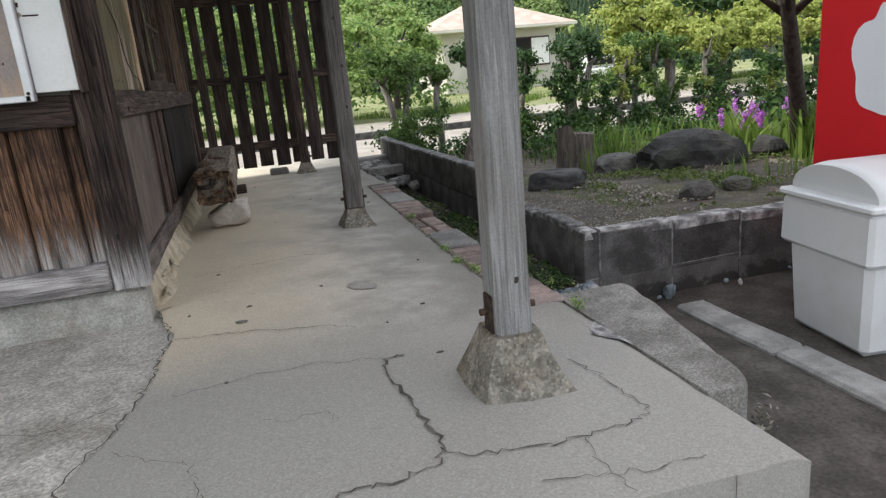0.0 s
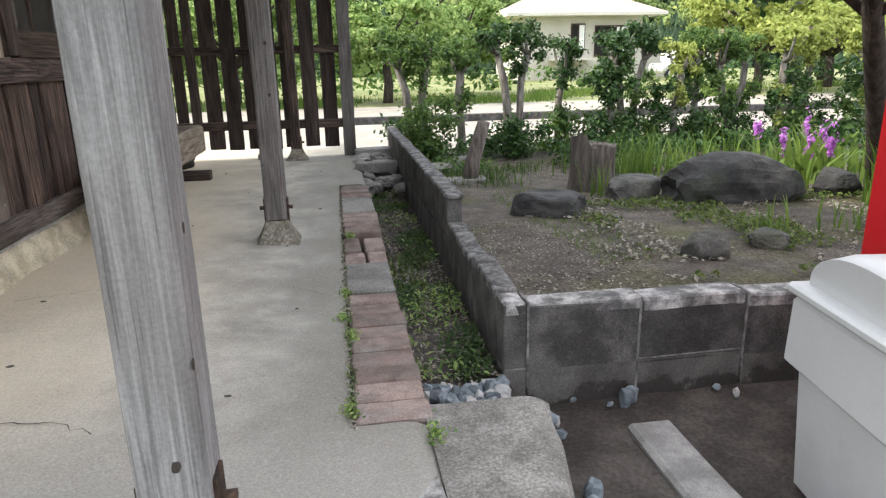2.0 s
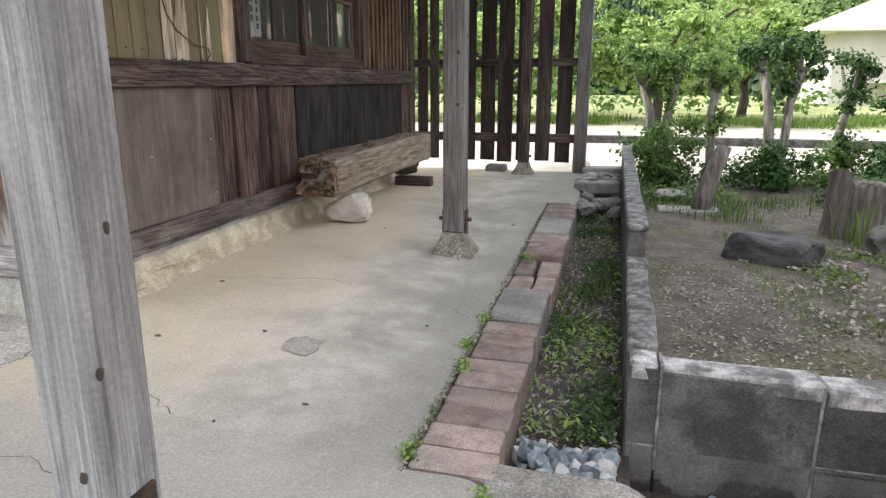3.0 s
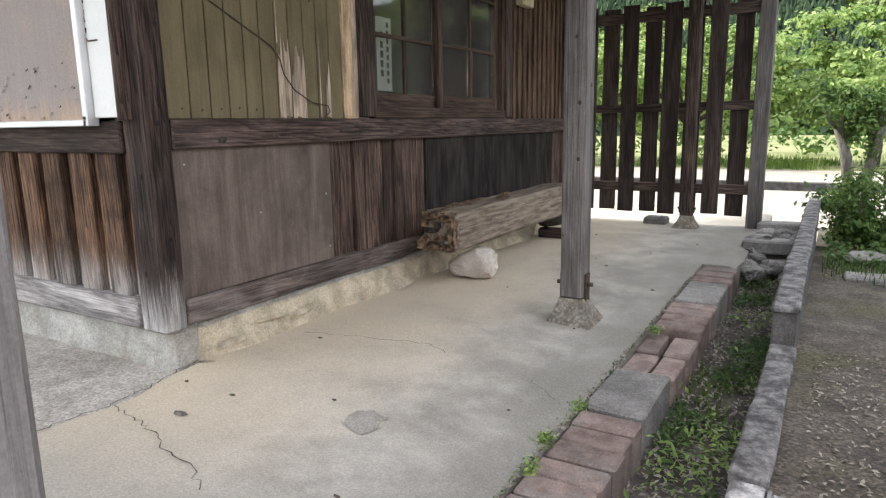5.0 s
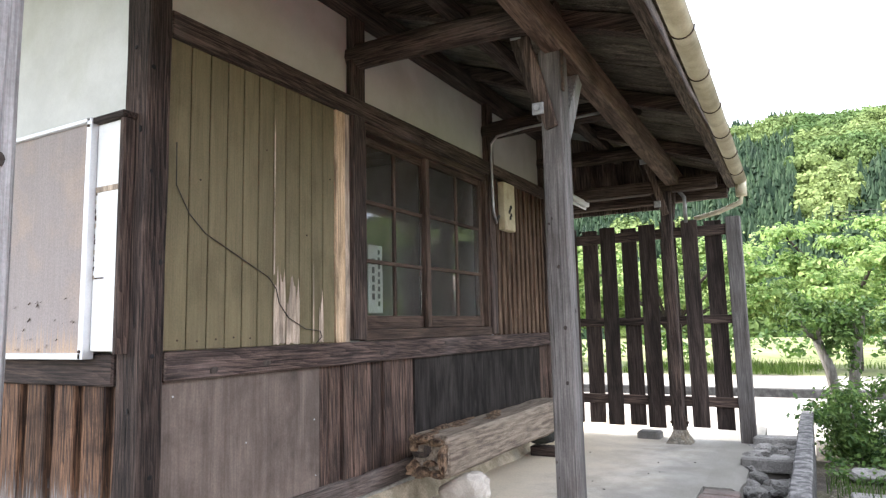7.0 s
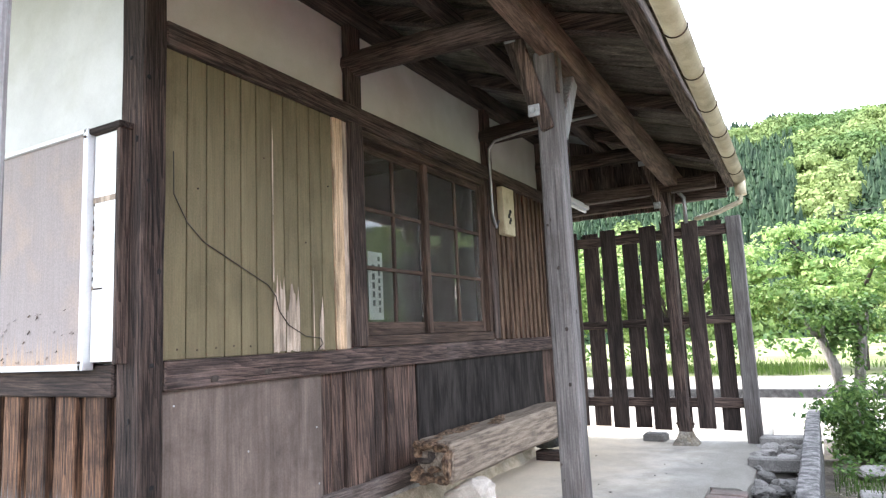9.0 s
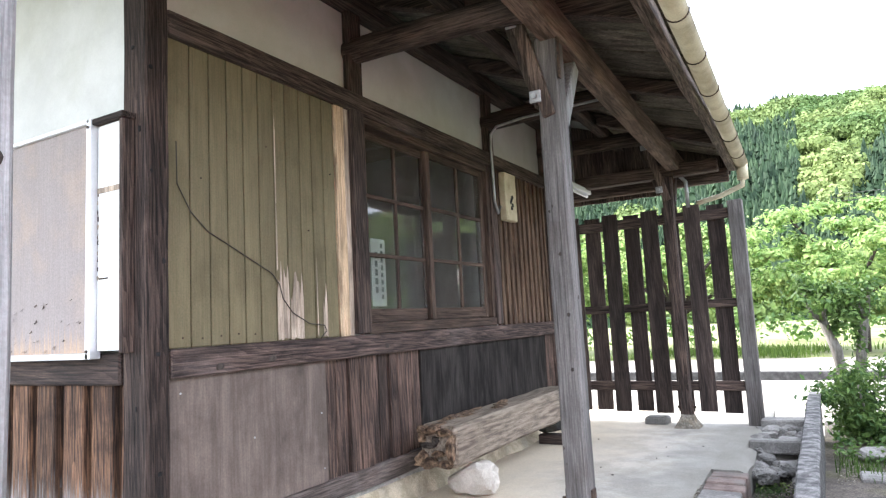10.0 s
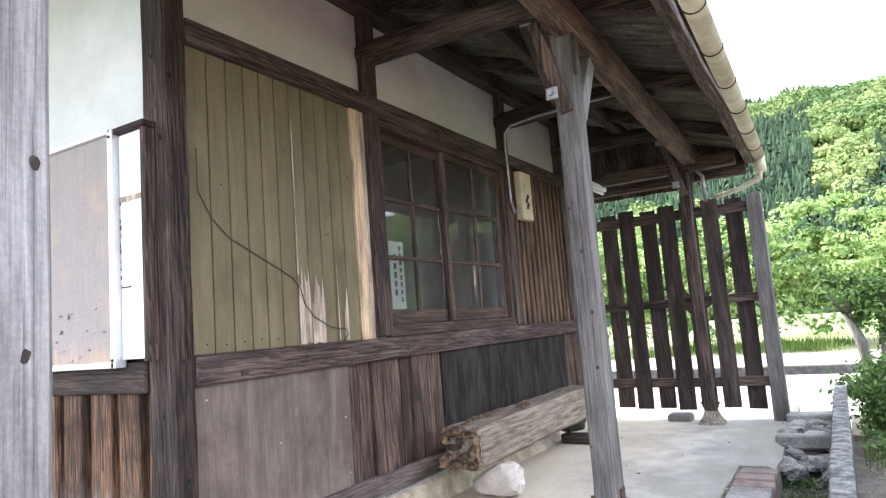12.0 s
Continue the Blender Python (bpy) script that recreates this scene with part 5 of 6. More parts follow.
chips(80, 2.09, 2.33, 3.08, 3.33, -0.175, 0.6, 1.2, 0.03, 0.22)
chips(7, 2.44, 2.52, 2.80, 3.30, -0.28, 0.8, 1.4, 0.01, 0.1)
chips(2, 2.78, 2.86, 3.32, 3.36, -0.28, 1.1, 1.5, 0.01, 0.0)
chips(5, 2.55, 3.6, 3.30, 3.37, -0.285, 0.4, 0.8, 0.01)
# rubble at the far end of the ditch
for k in range(52):
    x, y = rs.uniform(2.03, 2.34), rs.uniform(6.45, 7.75)
    s_ = rs.uniform(0.025, 0.085)
    stone("rubble", (x, y, -0.12 + 0.05 * rs.random() + 0.05 * (y > 7)), (s_ * 1.2, s_ * 0.8, s_ * 0.6), k * 1.9, rs.choice((slab_c, kerb_c, slab_c)), "broken concrete lump in the ditch", 0.35, 0.2, "rubble", rs.uniform(0, 180))["group"] = "rubble in the ditch"
tagged(part("broken_kerb", bx(2.0, 2.36, 6.98, 7.08, -0.06, 0.03, 0.012, 5, 0.008), slab_c), "broken concrete bar lying across the ditch", "kerb")
tagged(part("broken_kerb", bx(2.02, 2.38, 7.75, 7.95, -0.1, 0.05, 0.012, 5, 0.008), slab_c), "broken concrete block at the end of the ditch", "kerb")

# ---- brick edging ----
be = thing("brick_edging", (1.96, 4.6, -0.05), "worn red and grey brick edging along the porch floor", "edging", kind="structure")
rb = random.Random(21)
def edging_brick(y0, y1, x0=1.855, x1=2.068, dz=0.0, m_=None, name="brick"):
    z = floor_z(1.85, (y0 + y1) / 2) + dz - 0.002
    part(name, bx(x0 + rb.uniform(0.004, 0.014), x1 + rb.uniform(-0.008, 0.006), y0 + 0.004, y1 - 0.004, -0.3, z + rb.uniform(-0.004, 0.003), 0.007, 3, 0.005), m_ or brick_m, be)
y = 2.99
for k in range(9):
    edging_brick(y, y + 0.11)
    y += 0.1105
edging_brick(3.995, 4.39, dz=0.006, m_=slab_c, name="concrete_piece")
for y in (4.40, 4.665):
    edging_brick(y, y + 0.255, 1.855, 1.955, -0.02)
    edging_brick(y, y + 0.255, 1.963, 2.068, -0.02)
for k in range(4):
    edging_brick(4.945 + 0.112 * k, 5.055 + 0.112 * k)
edging_brick(5.40, 5.85, dz=0.004, m_=slab_c, name="concrete_piece")
for k in range(3):
    edging_brick(5.855 + 0.13 * k, 5.98 + 0.13 * k)

# ---- cracks and scraps on the floor ----
def crack(pts, w, seed):
    r = random.Random(seed)
    b_ = bmesh.new()
    P = []
    for p0, p1 in zip(pts, pts[1:]):
        for q in range(6):
            f = q / 6
            P.append((p0[0] + (p1[0] - p0[0]) * f + r.uniform(-0.012, 0.012), p0[1] + (p1[1] - p0[1]) * f + r.uniform(-0.012, 0.012)))
    P.append(pts[-1])
    prev = None
    for k, p in enumerate(P):
        q = P[min(k + 1, len(P) - 1)]
        o = P[max(k - 1, 0)]
        d = Vector((q[0] - o[0], q[1] - o[1])).normalized()
        ww = w * r.uniform(0.3, 1.0)
        z = floor_z(*p) + 0.0045
        cur = [b_.verts.new((p[0] - d.y * ww, p[1] + d.x * ww, z)), b_.verts.new((p[0] + d.y * ww, p[1] - d.x * ww, z))]
        if prev:
            b_.faces.new((prev[0], prev[1], cur[1], cur[0]))
        prev = cur
    ob = part("crack", b_, crack_m)
    return tagged(ob, "dark irregular crack in the concrete", "crack", kind="structure")
crack([(joint_x(3.6 - 0.14 * q) + 0.004, 3.6 - 0.14 * q) for q in range(13)], 0.0035, 1)
crack([(0.61, 2.685), (0.82, 2.72), (1.05, 2.73), (1.266, 2.69)], 0.0016, 2)
crack([(0.59, 3.19), (0.72, 3.165), (0.82, 3.145), (0.95, 3.09), (1.10, 3.06), (1.22, 3.00)], 0.0026, 3)
crack([(1.335, 2.70), (1.266, 2.687), (1.24, 2.60), (1.262, 2.40), (1.286, 2.23), (1.287, 2.10)], 0.0062, 4)
crack([(1.287, 2.10), (1.246, 2.04), (1.135, 2.01), (1.03, 2.0), (0.93, 1.93), (0.86, 1.80)], 0.0045, 5)
crack([(1.287, 2.10), (1.324, 2.06), (1.44, 2.036), (1.564, 2.031), (1.70, 2.04), (1.80, 2.06)], 0.0036, 8)
crack([(1.80, 2.06), (1.85, 2.11), (1.84, 2.20), (1.835, 2.34), (1.80, 2.46)], 0.0026, 9)
crack([(1.62, 2.03), (1.60, 1.92), (1.62, 1.80)], 0.0014, 10)
crack([(1.45, 1.90), (1.60, 1.872), (1.72, 1.86), (1.84, 1.864)], 0.0018, 11)
crack([(0.50, 2.42), (0.60, 2.33), (0.69, 2.29), (0.72, 2.20), (0.73, 2.10), (0.78, 1.9)], 0.0014, 12)
crack([(-0.1, 2.66), (0.10, 2.70), (0.275, 2.60), (0.376, 2.64), (0.469, 2.70)], 0.0022, 13)
crack([(0.10, 2.70), (0.16, 2.52), (0.13, 2.36), (0.20, 2.2)], 0.0018, 14)
crack([(-0.3, 3.1), (0.0, 3.02), (0.2, 3.06), (0.36, 3.0), (0.53, 3.03)], 0.0014, 15)
crack([(0.88, 2.42), (0.95, 2.38), (1.05, 2.40), (1.06, 2.33)], 0.0011, 16)
crack([(1.636, 4.09), (1.72, 4.03), (1.80, 3.96)], 0.0018, 6)
crack([(0.60, 4.07), (0.75, 4.10), (1.03, 4.165), (1.144, 4.20), (1.25, 4.15)], 0.0022, 7)
rl = random.Random(5)
b_ = bmesh.new()
b_.faces.new([b_.verts.new((x, y, floor_z(x, y) - 0.012 * max(0, (x - 1.97) / 0.08) + 0.006)) for x, y in ((2.04, 2.74), (1.99, 2.66), (1.965, 2.61), (2.0, 2.565), (2.035, 2.54), (2.052, 2.48), (2.054, 2.6))])
tagged(part("floor_patch", b_, block_cap), "pale flaked patch on the concrete edge", "floor patch", kind="structure")
b_ = bmesh.new()
b_.faces.new([b_.verts.new((x, y, floor_z(x, y) + 0.005)) for x, y in ((1.292, 3.47), (1.272, 3.52), (1.275, 3.562), (1.30, 3.575), (1.319, 3.592), (1.35, 3.575), (1.391, 3.577), (1.378, 3.545), (1.40, 3.50), (1.384, 3.445), (1.34, 3.452))])
tagged(part("floor_patch", b_, patch_c), "dull mended patch in the concrete", "floor patch", kind="structure")
for k in range(22):
    x, y = rl.uniform(0.6, 1.8), rl.uniform(2.4, 7.2)
    b_ = lump((x, y, floor_z(x, y) + 0.004), (rl.uniform(0.004, 0.014), rl.uniform(0.003, 0.007), 0.003), k, 0.5, 2)
    tagged(part("dry_scrap", b_, crack_m), "dark dry leaf scrap on the floor", "leaf scrap", "leaf scraps on the porch floor")
b_ = lump((0.822, 3.255, floor_z(0.82, 3.25) + 0.004), (0.026, 0.014, 0.006), 3, 0.5, 2)
tagged(part("dark_lump", b_, crack_m), "dark flat lump on the sandy floor", "lump")

# ---- plants ----
def scatter(n, x0, x1, y0, y1, zf, seed, clump=0.0, cs=2.0):
    r = np.random.default_rng(seed)
    out = []
    while len(out) < n:
        x, y = r.uniform(x0, x1), r.uniform(y0, y1)
        if clump and noise.noise(Vector((x * cs, y * cs, seed))) < clump * r.uniform(0, 1):
            continue
        out.append((x, y, zf(x, y)))
    return out


def stuff(name, me, m_, label, cat):
    ob = put_mesh(name, me, m_)
    return tagged(ob, label, cat, kind="stuff")


tz = lambda x, y: -0.20
stuff("ditch_weeds", blades(scatter(500, 2.08, 2.35, 3.5, 6.7, tz, 5, 0.6, 3), 0.05, 0.008, 5, 0.9), blade_m, "small green weeds in the ditch", "weeds")
r = np.random.default_rng(8)
P = np.array(scatter(4300, 2.07, 2.355, 3.4, 6.6, tz, 6, 0.15, 3.2)) + r.uniform(0.005, 0.05, (4300, 1)) * (0, 0, 1)
stuff("ditch_leaves", cards(P, r.normal(size=P.shape) * 0.5 + (0, 0, 1), 0.022, 0.5, 9), lv_ditch, "low leafy weeds in the ditch", "weeds")
P = np.array(scatter(520, 2.07, 2.355, 3.4, 6.6, tz, 26, 0.4, 2.5)) + r.uniform(0.02, 0.07, (520, 1)) * (0, 0, 1)
stuff("ditch_sprouts", cards(P, r.normal(size=P.shape) * 0.6 + (0, 0, 1), 0.03, 0.4, 29), lv_bright, "bright green sprouts in the ditch", "weeds")
P = np.array(scatter(3200, 2.07, 2.355, 3.3, 7.0, lambda x, y: -0.172, 7))
stuff("ditch_litter", cards(P, r.normal(size=P.shape) * 0.35 + (0, 0, 1), 0.022, 0.4, 10), dry_m, "dry leaf litter in the ditch", "leaf litter")
P = np.array(scatter(9500, 2.5, 6.5, 3.5, 7.6, lambda x, y: bed_z(x, y) + 0.005, 11, 0.2, 1.3))
stuff("bed_litter", cards(P, r.normal(size=P.shape) * 0.35 + (0, 0, 1), 0.016, 0.5, 12), dry_m, "pale dry leaf litter on the garden soil", "leaf litter")
P = np.array(scatter(3600, 3.0, 6.0, 3.55, 5.5, lambda x, y: bed_z(x, y) + 0.014, 19, 0.08, 2.6))
stuff("leaf_litter", cards(P, r.normal(size=P.shape) * 0.45 + (0, 0, 1), 0.028, 0.5, 19), dry_m, "grey-brown fallen leaves among the weeds", "leaf litter")
stuff("bed_grass", blades(scatter(4200, 2.9, 6.5, 3.9, 6.3, bed_z, 13, 0.4, 1.5), 0.024, 0.003, 13, 0.9), blade_m, "thin short grass on the garden bed", "grass")
stuff("bed_grass_back", blades(scatter(3500, 2.5, 8.0, 6.3, 8.9, bed_z, 14, 0.3, 1.2), 0.08, 0.006, 14, 0.7), blade_dark, "rough grass under the hedge", "grass")
P = np.array(scatter(4200, 2.5, 8.0, 6.6, 8.8, lambda x, y: bed_z(x, y) + 0.03, 15, 0.15, 1.0)) + r.uniform(0, 0.07, (4200, 1)) * (0, 0, 1)
stuff("ground_ivy", cards(P, r.normal(size=P.shape) * 0.5 + (0, 0, 1), 0.04, 0.8, 15), lv_mid, "low green ground cover under the hedge", "ground cover")
P = np.array(scatter(5200, 3.15, 6.0, 3.55, 5.3, lambda x, y: bed_z(x, y) + 0.008, 16, 0.06, 2.2)) + r.uniform(0, 0.03, (5200, 1)) * (0, 0, 1)
stuff("bed_weeds", cards(P, r.normal(size=P.shape) * 0.5 + (0, 0, 1), 0.031, 0.5, 16), lv_moss, "small broad weeds on the bed", "weeds")
for k, (x, y) in enumerate(((1.86, 3.98), (1.845, 3.72), (1.87, 3.55), (1.85, 3.05), (1.90, 4.86), (2.06, 2.9))):
    me = crown([(x, y, floor_z(x, y) + 0.012, 0.03, 0.05, 0.022)], 110, 0.013, 40 + k, 0.6, 0.6)
    stuff("crack_weed", me, lv_bright, "small bright weed growing at the brick joint", "weed")

r = np.random.default_rng(12)
P = np.array([(1.858 + r.normal() * 0.006, y, floor_z(1.858, y) + 0.004) for y in r.uniform(2.95, 5.9, 700)])
stuff("joint_litter", cards(P, r.normal(size=P.shape) * 0.6 + (0, 0, 1), 0.013, 0.6, 51), dry_m, "dry crumbs in the joint along the bricks", "leaf litter")
P = np.array([(1.862 + r.normal() * 0.010, 3.0 + 1.9 * q * q, floor_z(1.86, 4.0) + 0.008 + 0.012 * r.random()) for q in r.uniform(0, 1, 260)])
stuff("joint_weeds", cards(P, r.normal(size=P.shape) * 0.7 + (0, 0, 1), 0.012, 0.5, 52), lv_mid, "tiny weeds in the joint along the bricks", "weeds")
P = np.array(scatter(5200, 2.9, 9.5, 7.2, 8.7, lambda x, y: bed_z(x, y) + 0.03, 17, 0.1, 0.9)) + r.uniform(0, 0.2, (5200, 1)) * (0, 0, 1)
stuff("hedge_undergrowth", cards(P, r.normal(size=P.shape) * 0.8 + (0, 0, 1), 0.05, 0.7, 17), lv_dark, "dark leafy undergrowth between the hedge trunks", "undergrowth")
# tufts of long leaves
def tuft(x, y, n, h, w, spread, seed, label, m_=blade_m):
    r = np.random.default_rng(seed)
    pts = [(x + r.normal() * spread, y + r.normal() * spread, bed_z(x, y)) for _ in range(n)]
    return tagged(put_mesh("grass_tuft", blades(pts, h, w, seed, 0.55), m_), label, "grass tuft", "tufts in the garden bed", "stuff")
tuft(4.15, 6.15, 80, 0.34, 0.012, 0.08, 1, "bright green tuft of long narrow leaves by the stump")
tuft(3.60, 5.64, 26, 0.24, 0.008, 0.05, 2, "bright green tuft of long narrow leaves by the stump")
tuft(4.3, 6.6, 60, 0.32, 0.014, 0.22, 3, "dense green tuft of narrow leaves")
tuft(4.8, 6.9, 60, 0.34, 0.014, 0.25, 4, "dense green tuft of narrow leaves")
tuft(5.3, 7.0, 60, 0.36, 0.014, 0.25, 5, "dense green tuft of narrow leaves")
tuft(5.05, 4.75, 70, 0.42, 0.03, 0.07, 6, "upright bright green leaves beside the machine")
tuft(5.4, 5.1, 70, 0.42, 0.03, 0.09, 7, "upright bright green leaves beside the machine")
tuft(4.0, 4.25, 30, 0.15, 0.012, 0.08, 8, "low arching green leaves at the front of the bed")
tuft(4.4, 4.2, 30, 0.16, 0.013, 0.08, 9, "low arching green leaves at the front of the bed")
# flowering plants behind the boulder
for k, (x, y) in enumerate(((5.15, 6.0), (5.35, 5.75), (5.02, 5.45), (5.75, 6.4), (6.1, 6.1), (5.6, 5.9))):
    fl = thing("orchid_clump", (x, y, bed_z(x, y)), "ground orchid clump with purple flowers and broad leaves", "flower", "purple flowers behind the boulder")
    r = np.random.default_rng(60 + k)
    pts = [(x + r.normal() * 0.06, y + r.normal() * 0.06, bed_z(x, y)) for _ in range(16)]
    put_mesh("leaves", blades(pts, 0.36, 0.055, 70 + k, 0.8), blade_m, fl)
    for s in range(4):
        sx, sy = x + r.normal() * 0.08, y + r.normal() * 0.08
        h = r.uniform(0.20, 0.33)
        part("stem", tube([(sx, sy, bed_z(x, y)), (sx + 0.02, sy, h * 0.6), (sx + 0.04, sy - 0.02, h)], 0.003, 5), lv_mid, fl)
        put_mesh("blossom", crown([(sx + 0.03, sy - 0.01, h - 0.02, 0.03, 0.03, 0.07)], 40, 0.035, 80 + k * 7 + s, 0.6), petal_m, fl)

# hedge of pollarded shrubs
def hedge_tree(x, y, h, seed, two=False, yellow=False, bush=False):
    th = thing("hedge_tree", (x, y, bed_z(x, y)), "pollarded hedge shrub with a bare grey trunk and leafy top", "hedge tree", "hedge trees along the garden")
    r = random.Random(seed)
    z0 = bed_z(x, y) - 0.05
    b_ = bmesh.new()
    tips = []
    for s in range(2 if two else 1):
        dx = (s - 0.5) * 0.28 if two else r.uniform(-0.06, 0.06)
        pts = [(x + dx * f + r.uniform(-0.025, 0.025), y + r.uniform(-0.02, 0.02), z0 + h * 0.72 * f) for f in (0, 0.25, 0.5, 0.75, 1)]
        tube(pts, 0.047, 9, 0.036, b_)
        tips.append(pts[-1])
    uneven(b_, 0.012, 8, seed)
    part("trunk", b_, bark, th)
    bl = []
    for t_ in tips:
        for s in range(4):
            a_ = r.uniform(0, 6.3)
            d = r.uniform(0.08, 0.2)
            q = (t_[0] + d * math.cos(a_), t_[1] + d * math.sin(a_), t_[2] + r.uniform(0.08, 0.34))
            part("limb", tube([t_, ((t_[0] + q[0]) / 2, (t_[1] + q[1]) / 2, t_[2] + 0.05), q], 0.026, 7, 0.010), bark, th)
            bl.append((*q, r.uniform(0.08, 0.14), r.uniform(0.08, 0.14), r.uniform(0.06, 0.12)))
        for s in range(5):
            bl.append((t_[0] + r.uniform(-0.16, 0.16), t_[1] + r.uniform(-0.14, 0.14), t_[2] + r.uniform(-0.02, 0.30), r.uniform(0.06, 0.13), 0.11, r.uniform(0.05, 0.10)))
    for s in range(r.randint(2, 5)):
        bl.append((x + r.uniform(-0.13, 0.13), y - 0.05, z0 + h * r.uniform(0.2, 0.7), r.uniform(0.05, 0.10), 0.08, r.uniform(0.06, 0.14)))
    put_mesh("crown", crown(bl, 125, 0.052, seed), lv_sun_yellow if yellow else (lv_mid if r.random() < 0.55 else lv_dark), th)
    if bush and x > 4.4:
        bb = [(x + r.uniform(-0.28, 0.28), y + r.uniform(-0.12, 0.2), z0 + r.uniform(0.35, 0.95), r.uniform(0.08, 0.15), 0.12, r.uniform(0.07, 0.13)) for _ in range(9)]
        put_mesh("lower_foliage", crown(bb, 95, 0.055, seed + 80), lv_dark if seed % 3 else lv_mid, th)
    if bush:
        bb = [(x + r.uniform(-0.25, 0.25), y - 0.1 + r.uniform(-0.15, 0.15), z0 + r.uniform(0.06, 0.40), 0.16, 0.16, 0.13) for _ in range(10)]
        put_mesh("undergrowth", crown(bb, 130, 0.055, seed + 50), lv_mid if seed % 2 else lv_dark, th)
    return th
HX = [(2.68, 8.35, 1.22, 1, 1, 0), (3.2, 8.3, 1.2, 0, 0, 0), (3.72, 8.35, 1.25, 1, 0, 0), (4.25, 8.3, 1.2, 0, 0, 1), (4.66, 8.35, 1.18, 0, 0, 0), (5.06, 8.3, 1.2, 1, 0, 1),
      (5.55, 8.35, 1.2, 0, 1, 0), (5.9, 8.4, 1.2, 0, 0, 1), (6.25, 8.3, 1.2, 1, 0, 0), (6.7, 8.35, 1.25, 0, 1, 1), (7.15, 8.3, 1.25, 1, 1, 0), (7.7, 8.3, 1.3, 0, 1, 1), (8.3, 8.4, 1.3, 1, 1, 0), (9.0, 8.4, 1.3, 0, 1, 0), (9.7, 8.4, 1.3, 1, 0, 1)]
for k, (x, y, h, two, yl, bu) in enumerate(HX):
    hedge_tree(x + 0.05 * math.sin(k * 5.1), y + 0.22 * math.sin(k * 2.7), h + 0.12 + 0.12 * math.sin(k * 3.9), 100 + k, bool(two), bool(yl) and k > 5, bool(bu) or k in (0, 2) or k > 3)
# bush at the wall end
bs = thing("shrub", (2.72, 8.0, -0.1), "leafy green shrub at the far end of the block wall", "shrub")
part("stem", tube([(2.74, 8.05, -0.15), (2.73, 8.0, 0.1), (2.7, 8.0, 0.3)], 0.02, 7, 0.01), bark, bs)
put_mesh("leaves", crown([(2.72 + 0.24 * math.cos(q * 2.4) * (q % 3) / 2, 7.98 + 0.18 * math.sin(q * 2.4), -0.02 + 0.055 * q, 0.16, 0.15, 0.12) for q in range(9)], 330, 0.055, 33, 0.42), lv_mid, bs)
# dark overhanging tree by the machine
dt = thing("leaning_tree", (5.2, 4.9, 0.0), "dark leaning tree trunk with shaded leaves above the bed", "tree")
part("trunk", tube([(5.15, 4.98, -0.05), (5.02, 4.88, 0.3), (4.8, 4.70, 0.58), (4.6, 4.54, 0.82), (4.42, 4.4, 1.05), (4.3, 4.3, 1.4)], 0.07, 10, 0.04), dark_bark, dt)
for k in range(5):
    part("limb", tube([(4.45, 4.42, 1.0), (4.45 + 0.3 * math.cos(k * 1.3), 4.42 + 0.3 * math.sin(k * 1.3), 1.25), (4.45 + 0.6 * math.cos(k * 1.3), 4.42 + 0.6 * math.sin(k * 1.3), 1.3)], 0.025, 7, 0.01), dark_bark, dt)
put_mesh("crown", crown([(4.55 + 0.62 * math.cos(k * 1.9), 4.55 + 0.5 * math.sin(k * 1.9), 1.17 + 0.08 * (k % 5), 0.22, 0.22, 0.12) for k in range(15)], 170, 0.065, 90), lv_dark, dt)
# more crown out of view, added to keep skylight off the bed
put_mesh("unseen_crown", crown([(5.1 + 1.0 * math.cos(k * 2.4) * (k % 4) / 3, 5.2 + 1.0 * math.sin(k * 2.4) * (k % 4) / 3, 2.15 + 0.1 * (k % 5), 0.42, 0.42, 0.2) for k in range(18)], 190, 0.075, 92), lv_dark, dt)
put_mesh("undergrowth", crown([(5.1 + 0.2 * math.cos(k * 2.1), 4.95 + 0.2 * math.sin(k * 2.1), 0.3 + 0.1 * k, 0.14, 0.14, 0.12) for k in range(6)], 90, 0.06, 91), lv_dark, dt)

# broad trees beyond the track
def broad_tree(x, y, h, rad, seed, m_=lv_bright, per=420, size=0.13):
    th = thing("broadleaf_tree", (x, y, -0.15), "spreading tree with fresh light green leaves", "tree", "light green trees beyond the gravel")
    r = random.Random(seed)
    b_ = bmesh.new()
    bl = []
    top = (x, y, 0.75)
    tube([(x, y, -0.25), (x + 0.05, y, 0.3), top], 0.14, 9, 0.10, b_)
    part("trunk", b_, dark_bark, th)
    for s in range(9):
        a_ = 2 * math.pi * s / 9 + r.uniform(-0.3, 0.3)
        d = rad * r.uniform(0.45, 0.85)
        z = 0.9 + (h - 1.2) * r.uniform(0.25, 0.8)
        q = (x + d * math.cos(a_), y + d * math.sin(a_), z)
        part("limb", tube([top, (x + 0.45 * d * math.cos(a_), y + 0.45 * d * math.sin(a_), 0.75 + (z - 0.75) * 0.6), q], 0.07, 7, 0.02), dark_bark, th)
        bl.append((*q, rad * 0.24, rad * 0.24, h * 0.06))
    for s in range(46):
        a_, f = r.uniform(0, 6.3), r.random() ** 0.5
        zc = 0.95 + (h - 1.25) * r.uniform(0.0, 1.0) * (1 - 0.55 * f * f)
        bl.append((x + rad * 0.85 * f * math.cos(a_), y + rad * 0.85 * f * math.sin(a_), zc, rad * r.uniform(0.11, 0.20), rad * r.uniform(0.11, 0.20), h * r.uniform(0.03, 0.055)))
    put_mesh("crown", crown(bl, per, size, seed, 0.6, 0.8), m_, th)
broad_tree(3.2, 18.6, 3.7, 2.4, 1)
broad_tree(-0.6, 19.0, 3.9, 2.6, 2)
